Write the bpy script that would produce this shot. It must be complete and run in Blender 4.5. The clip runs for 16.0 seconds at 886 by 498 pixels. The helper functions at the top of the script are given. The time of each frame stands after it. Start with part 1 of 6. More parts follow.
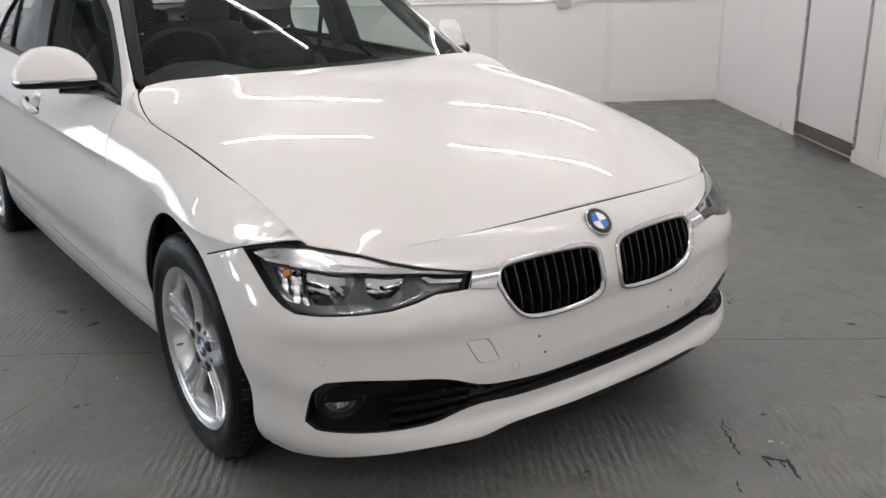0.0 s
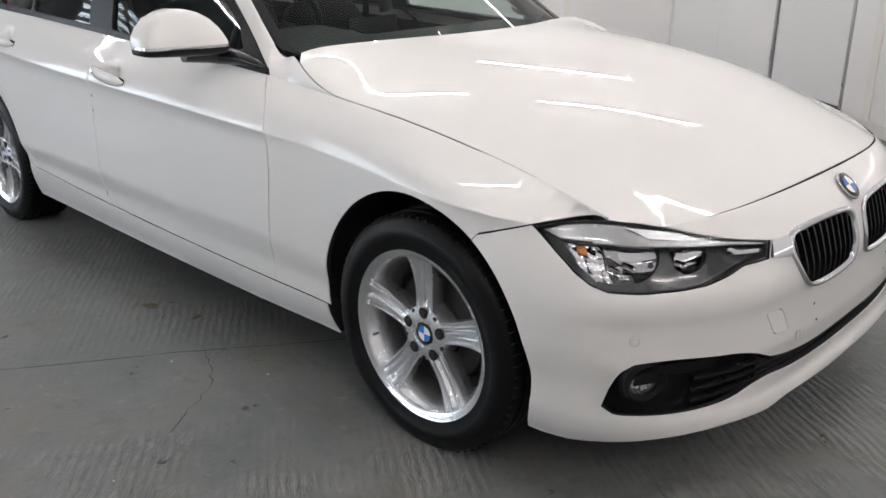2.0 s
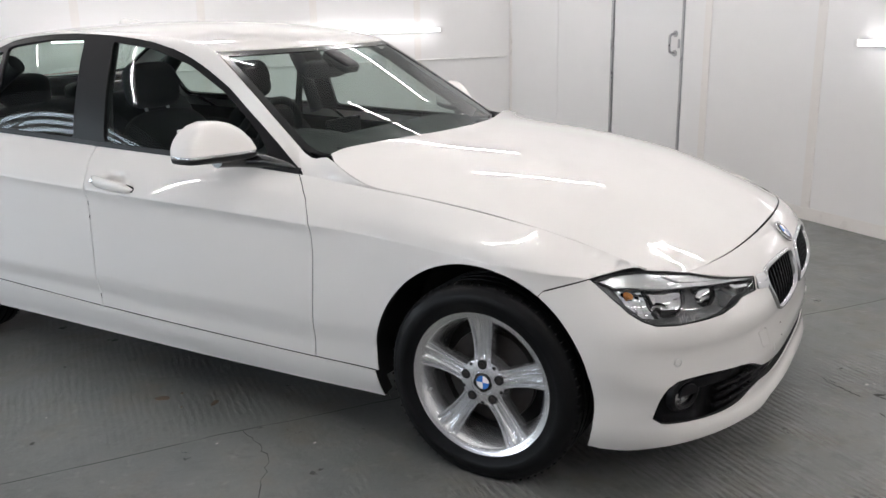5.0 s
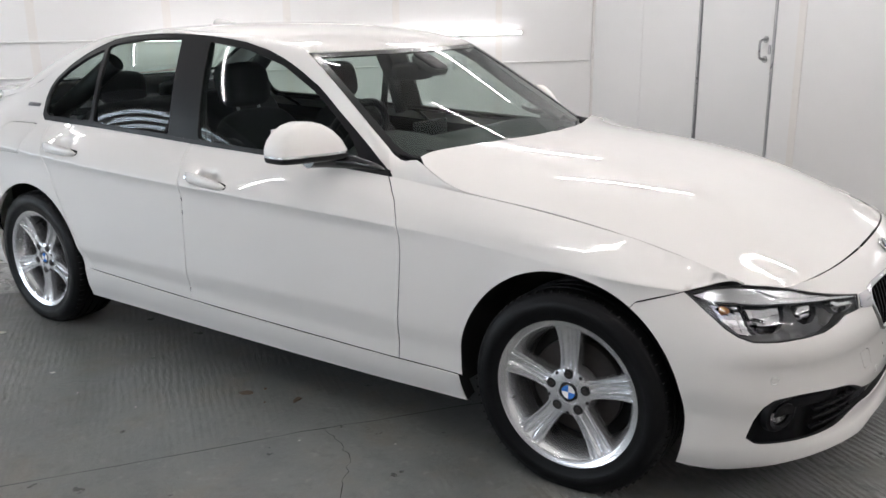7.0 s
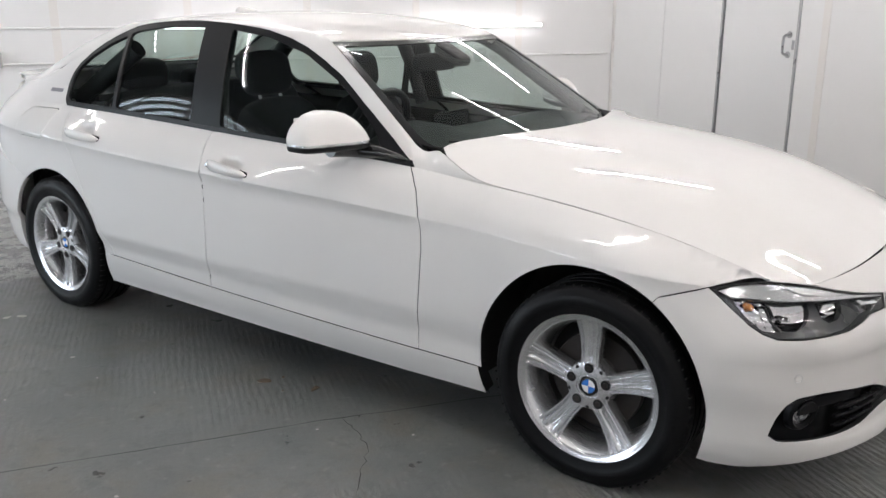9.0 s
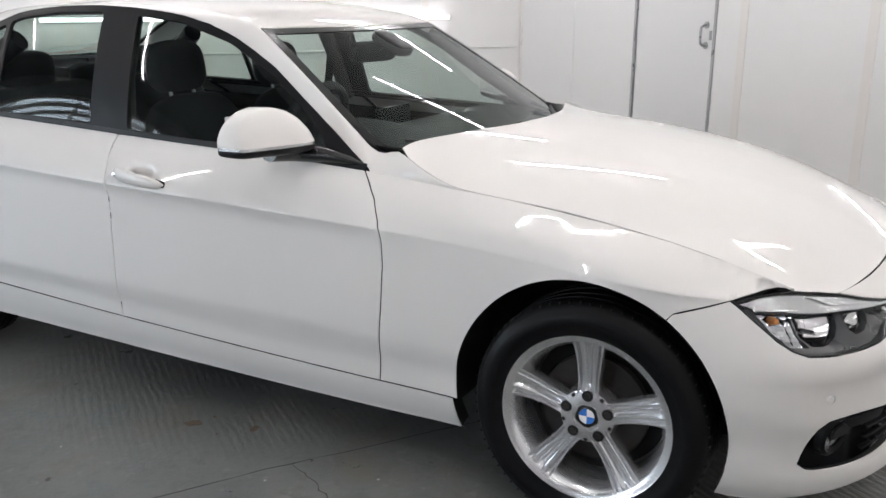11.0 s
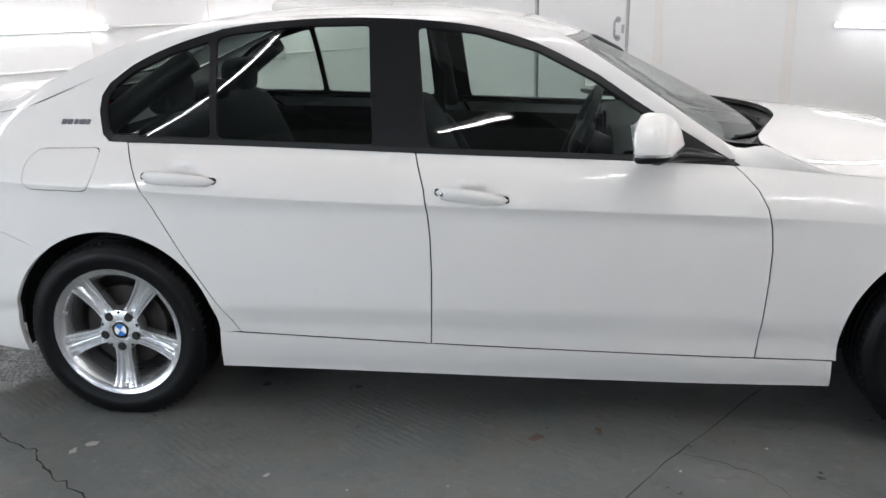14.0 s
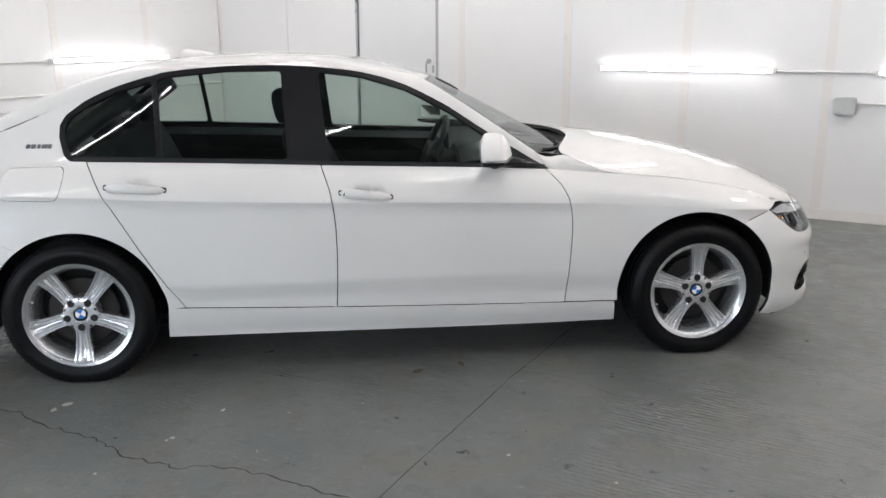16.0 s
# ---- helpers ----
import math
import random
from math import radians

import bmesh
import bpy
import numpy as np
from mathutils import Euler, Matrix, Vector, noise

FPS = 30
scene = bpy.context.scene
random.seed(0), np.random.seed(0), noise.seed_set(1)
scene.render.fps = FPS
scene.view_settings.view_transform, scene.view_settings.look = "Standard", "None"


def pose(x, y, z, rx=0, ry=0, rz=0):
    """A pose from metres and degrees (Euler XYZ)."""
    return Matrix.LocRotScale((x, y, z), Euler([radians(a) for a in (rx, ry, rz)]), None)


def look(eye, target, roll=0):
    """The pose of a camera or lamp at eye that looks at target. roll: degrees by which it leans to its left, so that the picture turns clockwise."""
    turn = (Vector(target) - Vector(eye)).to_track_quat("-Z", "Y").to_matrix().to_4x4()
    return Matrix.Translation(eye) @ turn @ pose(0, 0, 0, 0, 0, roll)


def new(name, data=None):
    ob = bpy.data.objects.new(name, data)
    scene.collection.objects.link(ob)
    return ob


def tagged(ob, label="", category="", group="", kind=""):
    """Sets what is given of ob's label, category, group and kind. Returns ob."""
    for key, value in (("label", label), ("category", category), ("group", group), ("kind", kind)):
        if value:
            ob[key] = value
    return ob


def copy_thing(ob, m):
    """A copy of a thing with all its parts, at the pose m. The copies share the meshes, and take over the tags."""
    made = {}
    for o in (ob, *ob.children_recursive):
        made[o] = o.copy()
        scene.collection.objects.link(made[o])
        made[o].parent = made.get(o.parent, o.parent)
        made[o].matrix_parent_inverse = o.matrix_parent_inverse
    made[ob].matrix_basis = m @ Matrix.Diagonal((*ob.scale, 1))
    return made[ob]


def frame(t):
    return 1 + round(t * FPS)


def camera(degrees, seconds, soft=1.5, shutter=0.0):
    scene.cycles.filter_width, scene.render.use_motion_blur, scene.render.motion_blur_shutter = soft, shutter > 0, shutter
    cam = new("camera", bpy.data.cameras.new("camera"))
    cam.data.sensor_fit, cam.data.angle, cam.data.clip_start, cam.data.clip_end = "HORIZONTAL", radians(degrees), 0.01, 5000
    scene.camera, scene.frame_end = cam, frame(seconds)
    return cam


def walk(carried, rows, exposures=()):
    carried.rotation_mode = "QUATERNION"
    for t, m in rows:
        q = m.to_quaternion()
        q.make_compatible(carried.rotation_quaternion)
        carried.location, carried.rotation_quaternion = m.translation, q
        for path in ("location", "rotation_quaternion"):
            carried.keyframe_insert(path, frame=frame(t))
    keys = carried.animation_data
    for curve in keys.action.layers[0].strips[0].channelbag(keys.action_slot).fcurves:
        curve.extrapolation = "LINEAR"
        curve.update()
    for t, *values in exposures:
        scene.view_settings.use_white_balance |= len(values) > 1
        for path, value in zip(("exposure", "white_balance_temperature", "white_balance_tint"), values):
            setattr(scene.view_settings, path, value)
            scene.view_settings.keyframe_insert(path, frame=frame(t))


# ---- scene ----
cam = camera(54.7, 16.0)
PATH = [
    (0, (2.187, -1.57, 1.325), (0.652, -0.456, 0.687), -1.2),
    (0.5, (2.054, -1.687, 1.316), (0.55, -0.552, 0.645), -0.4),
    (1, (1.883, -1.798, 1.295), (0.404, -0.639, 0.609), -0.3),
    (1.5, (1.647, -1.966, 1.3), (0.267, -0.696, 0.605), -0.2),
    (2, (1.446, -2.234, 1.305), (0.136, -0.897, 0.6), -0.3),
    (2.5, (1.272, -2.449, 1.29), (0.019, -1.066, 0.572), -1.1),
    (3, (1.155, -2.648, 1.3), (0.004, -1.161, 0.62), -2.6),
    (3.5, (1.143, -2.841, 1.354), (0.157, -1.21, 0.746), -1.5),
    (3.7, (1.139, -2.907, 1.382), (0.192, -1.248, 0.789), -1.5),
    (5.8, (1.143, -2.99, 1.416), (0.103, -1.359, 0.905), -1.2),
    (6, (1.136, -2.987, 1.414), (0.078, -1.368, 0.904), -1.2),
    (6.5, (1.096, -2.998, 1.413), (0.004, -1.403, 0.899), -1.0),
    (7, (1.079, -3.003, 1.421), (-0.036, -1.429, 0.894), -0.7),
    (7.5, (1.067, -3.012, 1.412), (-0.072, -1.455, 0.886), -0.4),
    (8, (1.049, -3.012, 1.411), (-0.113, -1.475, 0.878), -0.3),
    (8.5, (1.047, -3.015, 1.414), (-0.119, -1.481, 0.878), -0.0),
    (9, (1.054, -3.012, 1.417), (-0.084, -1.46, 0.872), -0.0),
    (9.2, (1.055, -3.006, 1.411), (-0.066, -1.446, 0.864), -0.1),
    (11.3, (0.508, -2.788, 1.364), (-0.374, -1.082, 0.803), 0.1),
    (11.5, (0.394, -2.771, 1.368), (-0.455, -1.054, 0.793), 0.1),
    (12, (0.01, -2.794, 1.376), (-0.655, -1.003, 0.785), -0.4),
    (12.5, (-0.384, -2.795, 1.36), (-0.945, -0.982, 0.729), -0.4),
    (13, (-0.7, -2.991, 1.339), (-1.169, -1.153, 0.704), 1.4),
    (13.5, (-1.002, -3.236, 1.372), (-1.366, -1.375, 0.737), 0.4),
    (14, (-1.3, -3.511, 1.422), (-1.553, -1.609, 0.856), -1.1),
    (14.5, (-1.537, -3.891, 1.446), (-1.637, -1.96, 0.938), 0.0),
    (15, (-1.643, -4.188, 1.456), (-1.615, -2.257, 0.937), 1.6),
    (15.5, (-1.63, -4.426, 1.488), (-1.509, -2.499, 0.968), 0.8),
    (16, (-1.646, -4.565, 1.512), (-1.423, -2.64, 1.015), -0.1),
]
walk(cam, [(t, look(eye, target, roll)) for t, eye, target, roll in PATH], exposures=[(0.0, -0.10, 6600, 10.5), (1.0, 0.01, 6580, 10.5), (2.0, 0.02, 6550, 10.5), (3.0, 0.17, 6520, 10.3), (3.5, 0.14, 6520, 10.3), (6.5, 0.06, 6520, 10.3), (9.0, 0.07, 6520, 10.2), (11.5, 0.07, 6450, 10), (12.5, -0.01, 6420, 9.8), (13.0, 0.16, 6430, 9.9), (13.5, 0.21, 6390, 9.3), (14.0, 0.13, 6390, 9.3), (14.5, -0.01, 6400, 9.3), (15.0, 0.07, 6420, 9.5), (16.0, 0.13, 6450, 9.5)])

# ---- world and light ----
world = bpy.data.worlds.new("world")
scene.world = world
world.use_nodes = True
sky = world.node_tree.nodes.new("ShaderNodeTexSky")
sky.sky_type, sky.sun_disc = "NISHITA", False
sky.sun_elevation, sky.sun_rotation = radians(35), radians(200)
world.node_tree.links.new(sky.outputs[0], world.node_tree.nodes["Background"].inputs[0])
world.node_tree.nodes["Background"].inputs[1].default_value = 0.12


# ---- materials ----
def material(name, colour, rough=0.5, metal=0.0, coat=0.0, grain=0.0, scale=40.0, bump=0.0, vary=0.0, ior=1.5, bump_scale=None, stretch=(1, 1, 1), vary_scale=None, spec=0.5):
    """A principled material; grain varies its roughness, vary its colour at two scales, bump its surface."""
    m = bpy.data.materials.new(name)
    m.use_nodes = True
    nt = m.node_tree
    b = nt.nodes["Principled BSDF"]
    b.inputs["Base Color"].default_value = (*colour, 1)
    b.inputs["Roughness"].default_value = rough
    b.inputs["Metallic"].default_value = metal
    b.inputs["Coat Weight"].default_value = coat
    b.inputs["Coat Roughness"].default_value = 0.02
    b.inputs["IOR"].default_value = ior
    b.inputs["Specular IOR Level"].default_value = spec
    if grain or vary or bump:
        co = nt.nodes.new("ShaderNodeTexCoord")
        mp = nt.nodes.new("ShaderNodeMapping")
        mp.inputs["Scale"].default_value = stretch
        nt.links.new(co.outputs["Object"], mp.inputs[0])

        def noise_at(s, detail=4):
            n = nt.nodes.new("ShaderNodeTexNoise")
            n.inputs["Scale"].default_value = s
            n.inputs["Detail"].default_value = detail
            nt.links.new(mp.outputs[0], n.inputs["Vector"])
            return n.outputs["Fac"]
        if vary:
            mix = nt.nodes.new("ShaderNodeMix")
            mix.data_type = "RGBA"
            mean = nt.nodes.new("ShaderNodeMath")
            mean.operation = "MULTIPLY_ADD"
            mean.inputs[1].default_value = 0.5
            nt.links.new(noise_at(vary_scale or scale / 12), mean.inputs[0])
            half = nt.nodes.new("ShaderNodeMath")
            half.operation = "MULTIPLY"
            half.inputs[1].default_value = 0.5
            nt.links.new(noise_at(scale), half.inputs[0])
            nt.links.new(half.outputs[0], mean.inputs[2])
            mix.inputs[6].default_value = (*[c * (1 - vary) for c in colour], 1)
            mix.inputs[7].default_value = (*[min(1, c * (1 + vary)) for c in colour], 1)
            nt.links.new(mean.outputs[0], mix.inputs[0])
            nt.links.new(mix.outputs[2], b.inputs["Base Color"])
        if grain:
            r = nt.nodes.new("ShaderNodeMapRange")
            r.inputs["From Min"].default_value, r.inputs["From Max"].default_value = 0.3, 0.7
            r.inputs["To Min"].default_value, r.inputs["To Max"].default_value = max(0, rough - grain), rough + grain
            nt.links.new(noise_at(scale / 3), r.inputs["Value"])
            nt.links.new(r.outputs[0], b.inputs["Roughness"])
        if bump:
            bp = nt.nodes.new("ShaderNodeBump")
            bp.inputs["Strength"].default_value = min(1, bump)
            bp.inputs["Distance"].default_value = 0.002
            nt.links.new(noise_at(bump_scale or scale * 3, 5), bp.inputs["Height"])
            nt.links.new(bp.outputs[0], b.inputs["Normal"])
    return m


def glowing(name, colour, strength):
    m = bpy.data.materials.new(name)
    m.use_nodes = True
    b = m.node_tree.nodes["Principled BSDF"]
    b.inputs["Base Color"].default_value = (0.9, 0.9, 0.9, 1)
    b.inputs["Emission Color"].default_value = (*colour, 1)
    b.inputs["Emission Strength"].default_value = strength
    return m


def glazing(name, tint, rough=0.0, ior=1.45):
    """A thin pane: tinted see-through with a fresnel gloss."""
    m = bpy.data.materials.new(name)
    m.use_nodes = True
    nt = m.node_tree
    nt.nodes.remove(nt.nodes["Principled BSDF"])
    out = nt.nodes["Material Output"]
    clear, shine, mix, rim = (nt.nodes.new(k) for k in ("ShaderNodeBsdfTransparent", "ShaderNodeBsdfGlossy", "ShaderNodeMixShader", "ShaderNodeLayerWeight"))
    clear.inputs[0].default_value = (*tint, 1)
    shine.inputs["Roughness"].default_value = rough
    rim.inputs["Blend"].default_value = 0.5
    f0 = ((ior - 1) / (ior + 1)) ** 2
    power, gloss = nt.nodes.new("ShaderNodeMath"), nt.nodes.new("ShaderNodeMath")
    power.operation, gloss.operation = "POWER", "MULTIPLY_ADD"
    power.inputs[1].default_value = 5.0
    gloss.inputs[1].default_value, gloss.inputs[2].default_value = 0.9 - f0, f0 * 1.05
    nt.links.new(rim.outputs["Facing"], power.inputs[0])
    nt.links.new(power.outputs[0], gloss.inputs[0])
    nt.links.new(gloss.outputs[0], mix.inputs[0])
    nt.links.new(clear.outputs[0], mix.inputs[1])
    nt.links.new(shine.outputs[0], mix.inputs[2])
    nt.links.new(mix.outputs[0], out.inputs[0])
    return m


PAINT = material("white_car_paint", (0.735, 0.713, 0.688), 0.40, coat=1.0, grain=0.05, scale=60, spec=0.2)
GLOSS_BLACK = material("gloss_black_trim", (0.010, 0.010, 0.011), 0.16)
TRIM = material("satin_black_trim", (0.007, 0.007, 0.008), 0.38, spec=0.16)
BLACK = material("black_plastic", (0.009, 0.009, 0.010), 0.45, grain=0.1, scale=90, bump=0.12, bump_scale=700, spec=0.3)
DARK = material("dark_void", (0.006, 0.006, 0.006), 0.8)
CHROME = material("chrome", (0.62, 0.62, 0.63), 0.06, 1.0)
SATIN = material("satin_chrome", (0.62, 0.62, 0.63), 0.22, 1.0)
ALLOY = material("silver_alloy", (0.70, 0.70, 0.71), 0.24, 0.85)
RUBBER = material("tyre_rubber", (0.0045, 0.0045, 0.005), 0.42, grain=0.12, scale=30, bump=0.22, bump_scale=220, vary=0.4, spec=0.15)
# silver inner rim, its shade behind the spokes put into the colour
SHADED_RIM = material("shaded_inner_rim", (0.085, 0.082, 0.08), 0.5, 0.6, vary=0.4, scale=40)
IRON = material("brake_iron", (0.026, 0.022, 0.020), 0.55, 0.5, vary=0.5, scale=60)
CLOTH = material("dark_seat_cloth", (0.006, 0.006, 0.007), 0.9, vary=0.2)
CABIN = material("charcoal_cabin_plastic", (0.010, 0.0105, 0.011), 0.6, vary=0.15)
LINING = material("grey_headlining", (0.33, 0.32, 0.30), 0.95, vary=0.05)
BLUE = material("emblem_blue", (0.03, 0.17, 0.55), 0.2, coat=1)
WHITE = material("emblem_white", (0.8, 0.8, 0.8), 0.2, coat=1)
BADGE = material("badge_metal", (0.20, 0.20, 0.22), 0.3, 0.6)
RED = material("tail_lamp_red", (0.45, 0.01, 0.01), 0.1, coat=1)
AMBER = material("amber_lens", (0.6, 0.22, 0.06), 0.2, coat=1)
LENS_GREY = material("headlamp_mask", (0.022, 0.024, 0.026), 0.3, grain=0.08, coat=0.2)
PEARL = material("headlamp_brow", (0.60, 0.61, 0.62), 0.18, 0.8)
GLASS = glazing("window_glass", (0.66, 0.73, 0.70), ior=1.50)
SCREEN = glazing("windscreen_glass", (0.70, 0.77, 0.74), ior=1.42)
CLEAR = glazing("lamp_lens_glass", (0.95, 0.95, 0.95), ior=1.35)
MIRROR = material("mirror_glass", (0.85, 0.86, 0.87), 0.01, 1.0)

WALL = material("white_wall_panel", (0.82, 0.81, 0.80), 0.36, grain=0.06, scale=7, vary=0.03, vary_scale=1.3, bump=0.06, bump_scale=4)
BACK_WALL = material("grey_unseen_wall", (0.36, 0.385, 0.41), 0.7, grain=0.1, scale=12, vary=0.15, vary_scale=2, bump=0.3, bump_scale=60)
STRIP = material("white_cover_strip", (0.80, 0.77, 0.74), 0.35, grain=0.1, scale=20, vary=0.04)
DARK_CEIL = material("dark_unseen_ceiling", (0.07, 0.072, 0.075), 0.6, grain=0.1, scale=10, vary=0.1)
CEIL = material("white_ceiling_panel", (0.78, 0.78, 0.77), 0.5, grain=0.1, scale=10, vary=0.04)
DOORWHITE = material("white_door_panel", (0.78, 0.775, 0.77), 0.33)
STEEL = material("grey_steel", (0.45, 0.45, 0.46), 0.35, 0.9, grain=0.1)
KICK = material("worn_brown_threshold", (0.10, 0.075, 0.06), 0.6, vary=0.5, scale=70)
PVC = material("white_pvc", (0.76, 0.75, 0.73), 0.4, vary=0.04)
PVC_GREY = material("pale_grey_pvc", (0.55, 0.56, 0.55), 0.45, vary=0.05)
TUBE = glowing("lit_tube", (0.985, 0.965, 1.0), 7.0)
BATTEN = glowing("lit_batten_tube", (1.0, 0.965, 0.97), 66.0)
CRACK = material("floor_crack_dirt", (0.022, 0.021, 0.019), 0.9, vary=0.4, scale=60)
JOINT = material("floor_joint_dirt", (0.048, 0.053, 0.050), 0.8, vary=0.4, scale=60)
LEAF = material("dry_leaf", (0.105, 0.074, 0.048), 0.85, vary=0.4, scale=120)
CHIP = material("pale_paint_chip", (0.45, 0.43, 0.40), 0.7, vary=0.2, scale=90)


def floor_material():
    """Grey floor paint: worn patches, trowel ridges across the slab, a smooth band along its joint, a rough patch at the far end."""
    m = material("grey_floor_paint", (0.1, 0.1, 0.1), 0.4)
    nt = m.node_tree
    b = nt.nodes["Principled BSDF"]
    co = nt.nodes.new("ShaderNodeTexCoord")

    def add(kind, **inputs):
        n = nt.nodes.new(kind)
        for k, v in inputs.items():
            n.inputs[k.replace("_", " ")].default_value = v
        return n

    def link(a, bb):
        nt.links.new(a, bb)

    def calc(op, a, bb, c=None):
        n = nt.nodes.new("ShaderNodeMath")
        n.operation = op
        for i, v in enumerate((a, bb, c)):
            if isinstance(v, (int, float)):
                n.inputs[i].default_value = v
            elif v is not None:
                link(v, n.inputs[i])
        return n.outputs[0]

    def step(v, lo, hi, a=0.0, bb=1.0):
        n = nt.nodes.new("ShaderNodeMapRange")
        n.interpolation_type = "SMOOTHSTEP"
        for k, q in (("From Min", lo), ("From Max", hi), ("To Min", a), ("To Max", bb)):
            n.inputs[k].default_value = q
        link(v, n.inputs["Value"])
        return n.outputs[0]

    def blend(fac, a, bb):
        n = nt.nodes.new("ShaderNodeMix")
        n.data_type = "RGBA"
        for i, v in ((0, fac), (6, a), (7, bb)):
            if isinstance(v, tuple):
                n.inputs[i].default_value = (*v, 1)
            elif isinstance(v, (int, float)):
                n.inputs[i].default_value = v
            else:
                link(v, n.inputs[i])
        return n.outputs[2]

    # s runs across the slab's joint, the other way along it
    turn = add("ShaderNodeMapping")
    turn.inputs["Rotation"].default_value = (0, 0, radians(35.7))
    link(co.outputs["Object"], turn.inputs[0])
    sep = add("ShaderNodeSeparateXYZ")
    link(turn.outputs[0], sep.inputs[0])
    across = sep.outputs["X"]
    plain = add("ShaderNodeSeparateXYZ")
    link(co.outputs["Object"], plain.inputs[0])

    def noise(scale, detail=4.0, rough=0.6, stretch=None, warp=0.0):
        n = add("ShaderNodeTexNoise", Scale=scale, Detail=detail, Roughness=rough, Distortion=warp)
        if stretch:
            mp = add("ShaderNodeMapping")
            mp.inputs["Scale"].default_value = stretch
            link(turn.outputs[0], mp.inputs[0])
            link(mp.outputs[0], n.inputs["Vector"])
        else:
            link(co.outputs["Object"], n.inputs["Vector"])
        return n.outputs["Fac"]

    big, mid, fine = noise(0.9, 5), noise(6.0, 6, 0.65), noise(45.0, 6, 0.7)
    blotch = noise(2.3, 3, 0.55)
    wave = add("ShaderNodeTexWave", Scale=11.5, Distortion=3.5, Detail=2.0, Detail_Scale=0.35)
    wave.bands_direction = "Y"
    link(turn.outputs[0], wave.inputs["Vector"])
    ridge = calc("MULTIPLY_ADD", wave.outputs["Fac"], 0.15, calc("MULTIPLY", noise(1.0, 4, 0.65, (11.0, 40.0, 1.0), 0.4), 0.85))
    lines = noise(1.0, 4, 0.65, (16.0, 90.0, 1.0), 0.4)
    grit = noise(150.0, 3, 0.6)
    # where the ridges lie: past the smooth band, in patches; faint elsewhere
    wob = calc("MULTIPLY_ADD", mid, 0.10, across)
    ridged = step(wob, 0.34, 0.46)
    patchy = step(blotch, 0.40, 0.58)
    where = calc("MULTIPLY_ADD", calc("MULTIPLY", ridged, patchy), 0.60, 0.02)
    where = calc("ADD", where, calc("MULTIPLY", step(wob, -0.08, -0.25), calc("MULTIPLY", patchy, 0.11)))
    rear = step(calc("ADD", calc("MULTIPLY_ADD", mid, 0.30, plain.outputs["X"]), calc("MULTIPLY", blotch, 0.9)), -2.67, -2.86)
    # colour
    tone = calc("MULTIPLY_ADD", mid, 0.45, calc("MULTIPLY", big, 0.55))
    base = nt.nodes.new("ShaderNodeValToRGB")
    e = base.color_ramp.elements
    e[0].position, e[0].color = 0.37, (0.082, 0.090, 0.089, 1)
    e[1].position, e[1].color = 0.63, (0.160, 0.163, 0.154, 1)
    link(tone, base.inputs[0])
    # worn warm grey; past the joint it also paints in missing brightness
    wear_and_lift = calc("MULTIPLY", calc("MAXIMUM", step(wob, 0.26, 0.75), step(wob, -0.10, -0.40, 0.0, 0.20)), step(blotch, 0.30, 0.70, 0.10, 0.48))
    colour = blend(wear_and_lift, base.outputs[0], (0.205, 0.200, 0.188))
    colour = blend(calc("MULTIPLY", step(noise(3.6, 6, 0.7), 0.48, 0.66), 0.55), colour, (0.125, 0.112, 0.090))
    colour = blend(calc("MULTIPLY", step(noise(11.0, 5, 0.7), 0.50, 0.66), 0.50), colour, (0.075, 0.078, 0.076))
    colour = blend(calc("MULTIPLY", step(noise(17.0, 4, 0.7), 0.57, 0.70), 0.42), colour, (0.225, 0.222, 0.210))
    colour = blend(calc("MULTIPLY", step(fine, 0.64, 0.74), 0.40), colour, (0.27, 0.265, 0.25))
    colour = blend(calc("MULTIPLY", step(fine, 0.40, 0.30), 0.60), colour, (0.055, 0.058, 0.055))
    trough = calc("MULTIPLY", step(ridge, 0.40, 0.30), calc("MULTIPLY", where, step(mid, 0.45, 0.60)))
    colour = blend(calc("MULTIPLY", calc("MULTIPLY", step(ridge, 0.50, 0.36), where), 0.42), colour, (0.085, 0.088, 0.083))
    colour = blend(calc("MULTIPLY", calc("MULTIPLY", step(ridge, 0.54, 0.68), where), 0.30), colour, (0.28, 0.275, 0.26))
    colour = blend(calc("MULTIPLY", trough, 0.85), colour, (0.032, 0.033, 0.030))
    # rough rear patch: its bright glints are put into a pale speckled colour
    colour = blend(calc("MULTIPLY", rear, calc("MULTIPLY_ADD", step(fine, 0.40, 0.60), 0.6, 0.3)), colour, (0.46, 0.45, 0.43))
    link(colour, b.inputs["Base Color"])
    link(calc("SUBTRACT", step(mid, 0.3, 0.7, 0.27, 0.47), calc("MULTIPLY", rear, 0.10)), b.inputs["Roughness"])
    # relief, in millimetres
    h = calc("MULTIPLY", calc("MULTIPLY", step(ridge, 0.25, 0.75), where), 10.0)
    h = calc("MULTIPLY_ADD", calc("MULTIPLY", lines, calc("ADD", where, 0.02)), 4.0, h)
    h = calc("MULTIPLY_ADD", fine, 1.9, h)
    h = calc("MULTIPLY_ADD", calc("MULTIPLY", noise(60.0, 4, 0.6), rear), 16.0, h)
    h = calc("MULTIPLY_ADD", grit, 0.12, h)
    bp = add("ShaderNodeBump", Strength=1.0, Distance=0.001)
    link(h, bp.inputs["Height"])
    link(bp.outputs[0], b.inputs["Normal"])
    return m


FLOOR = floor_material()


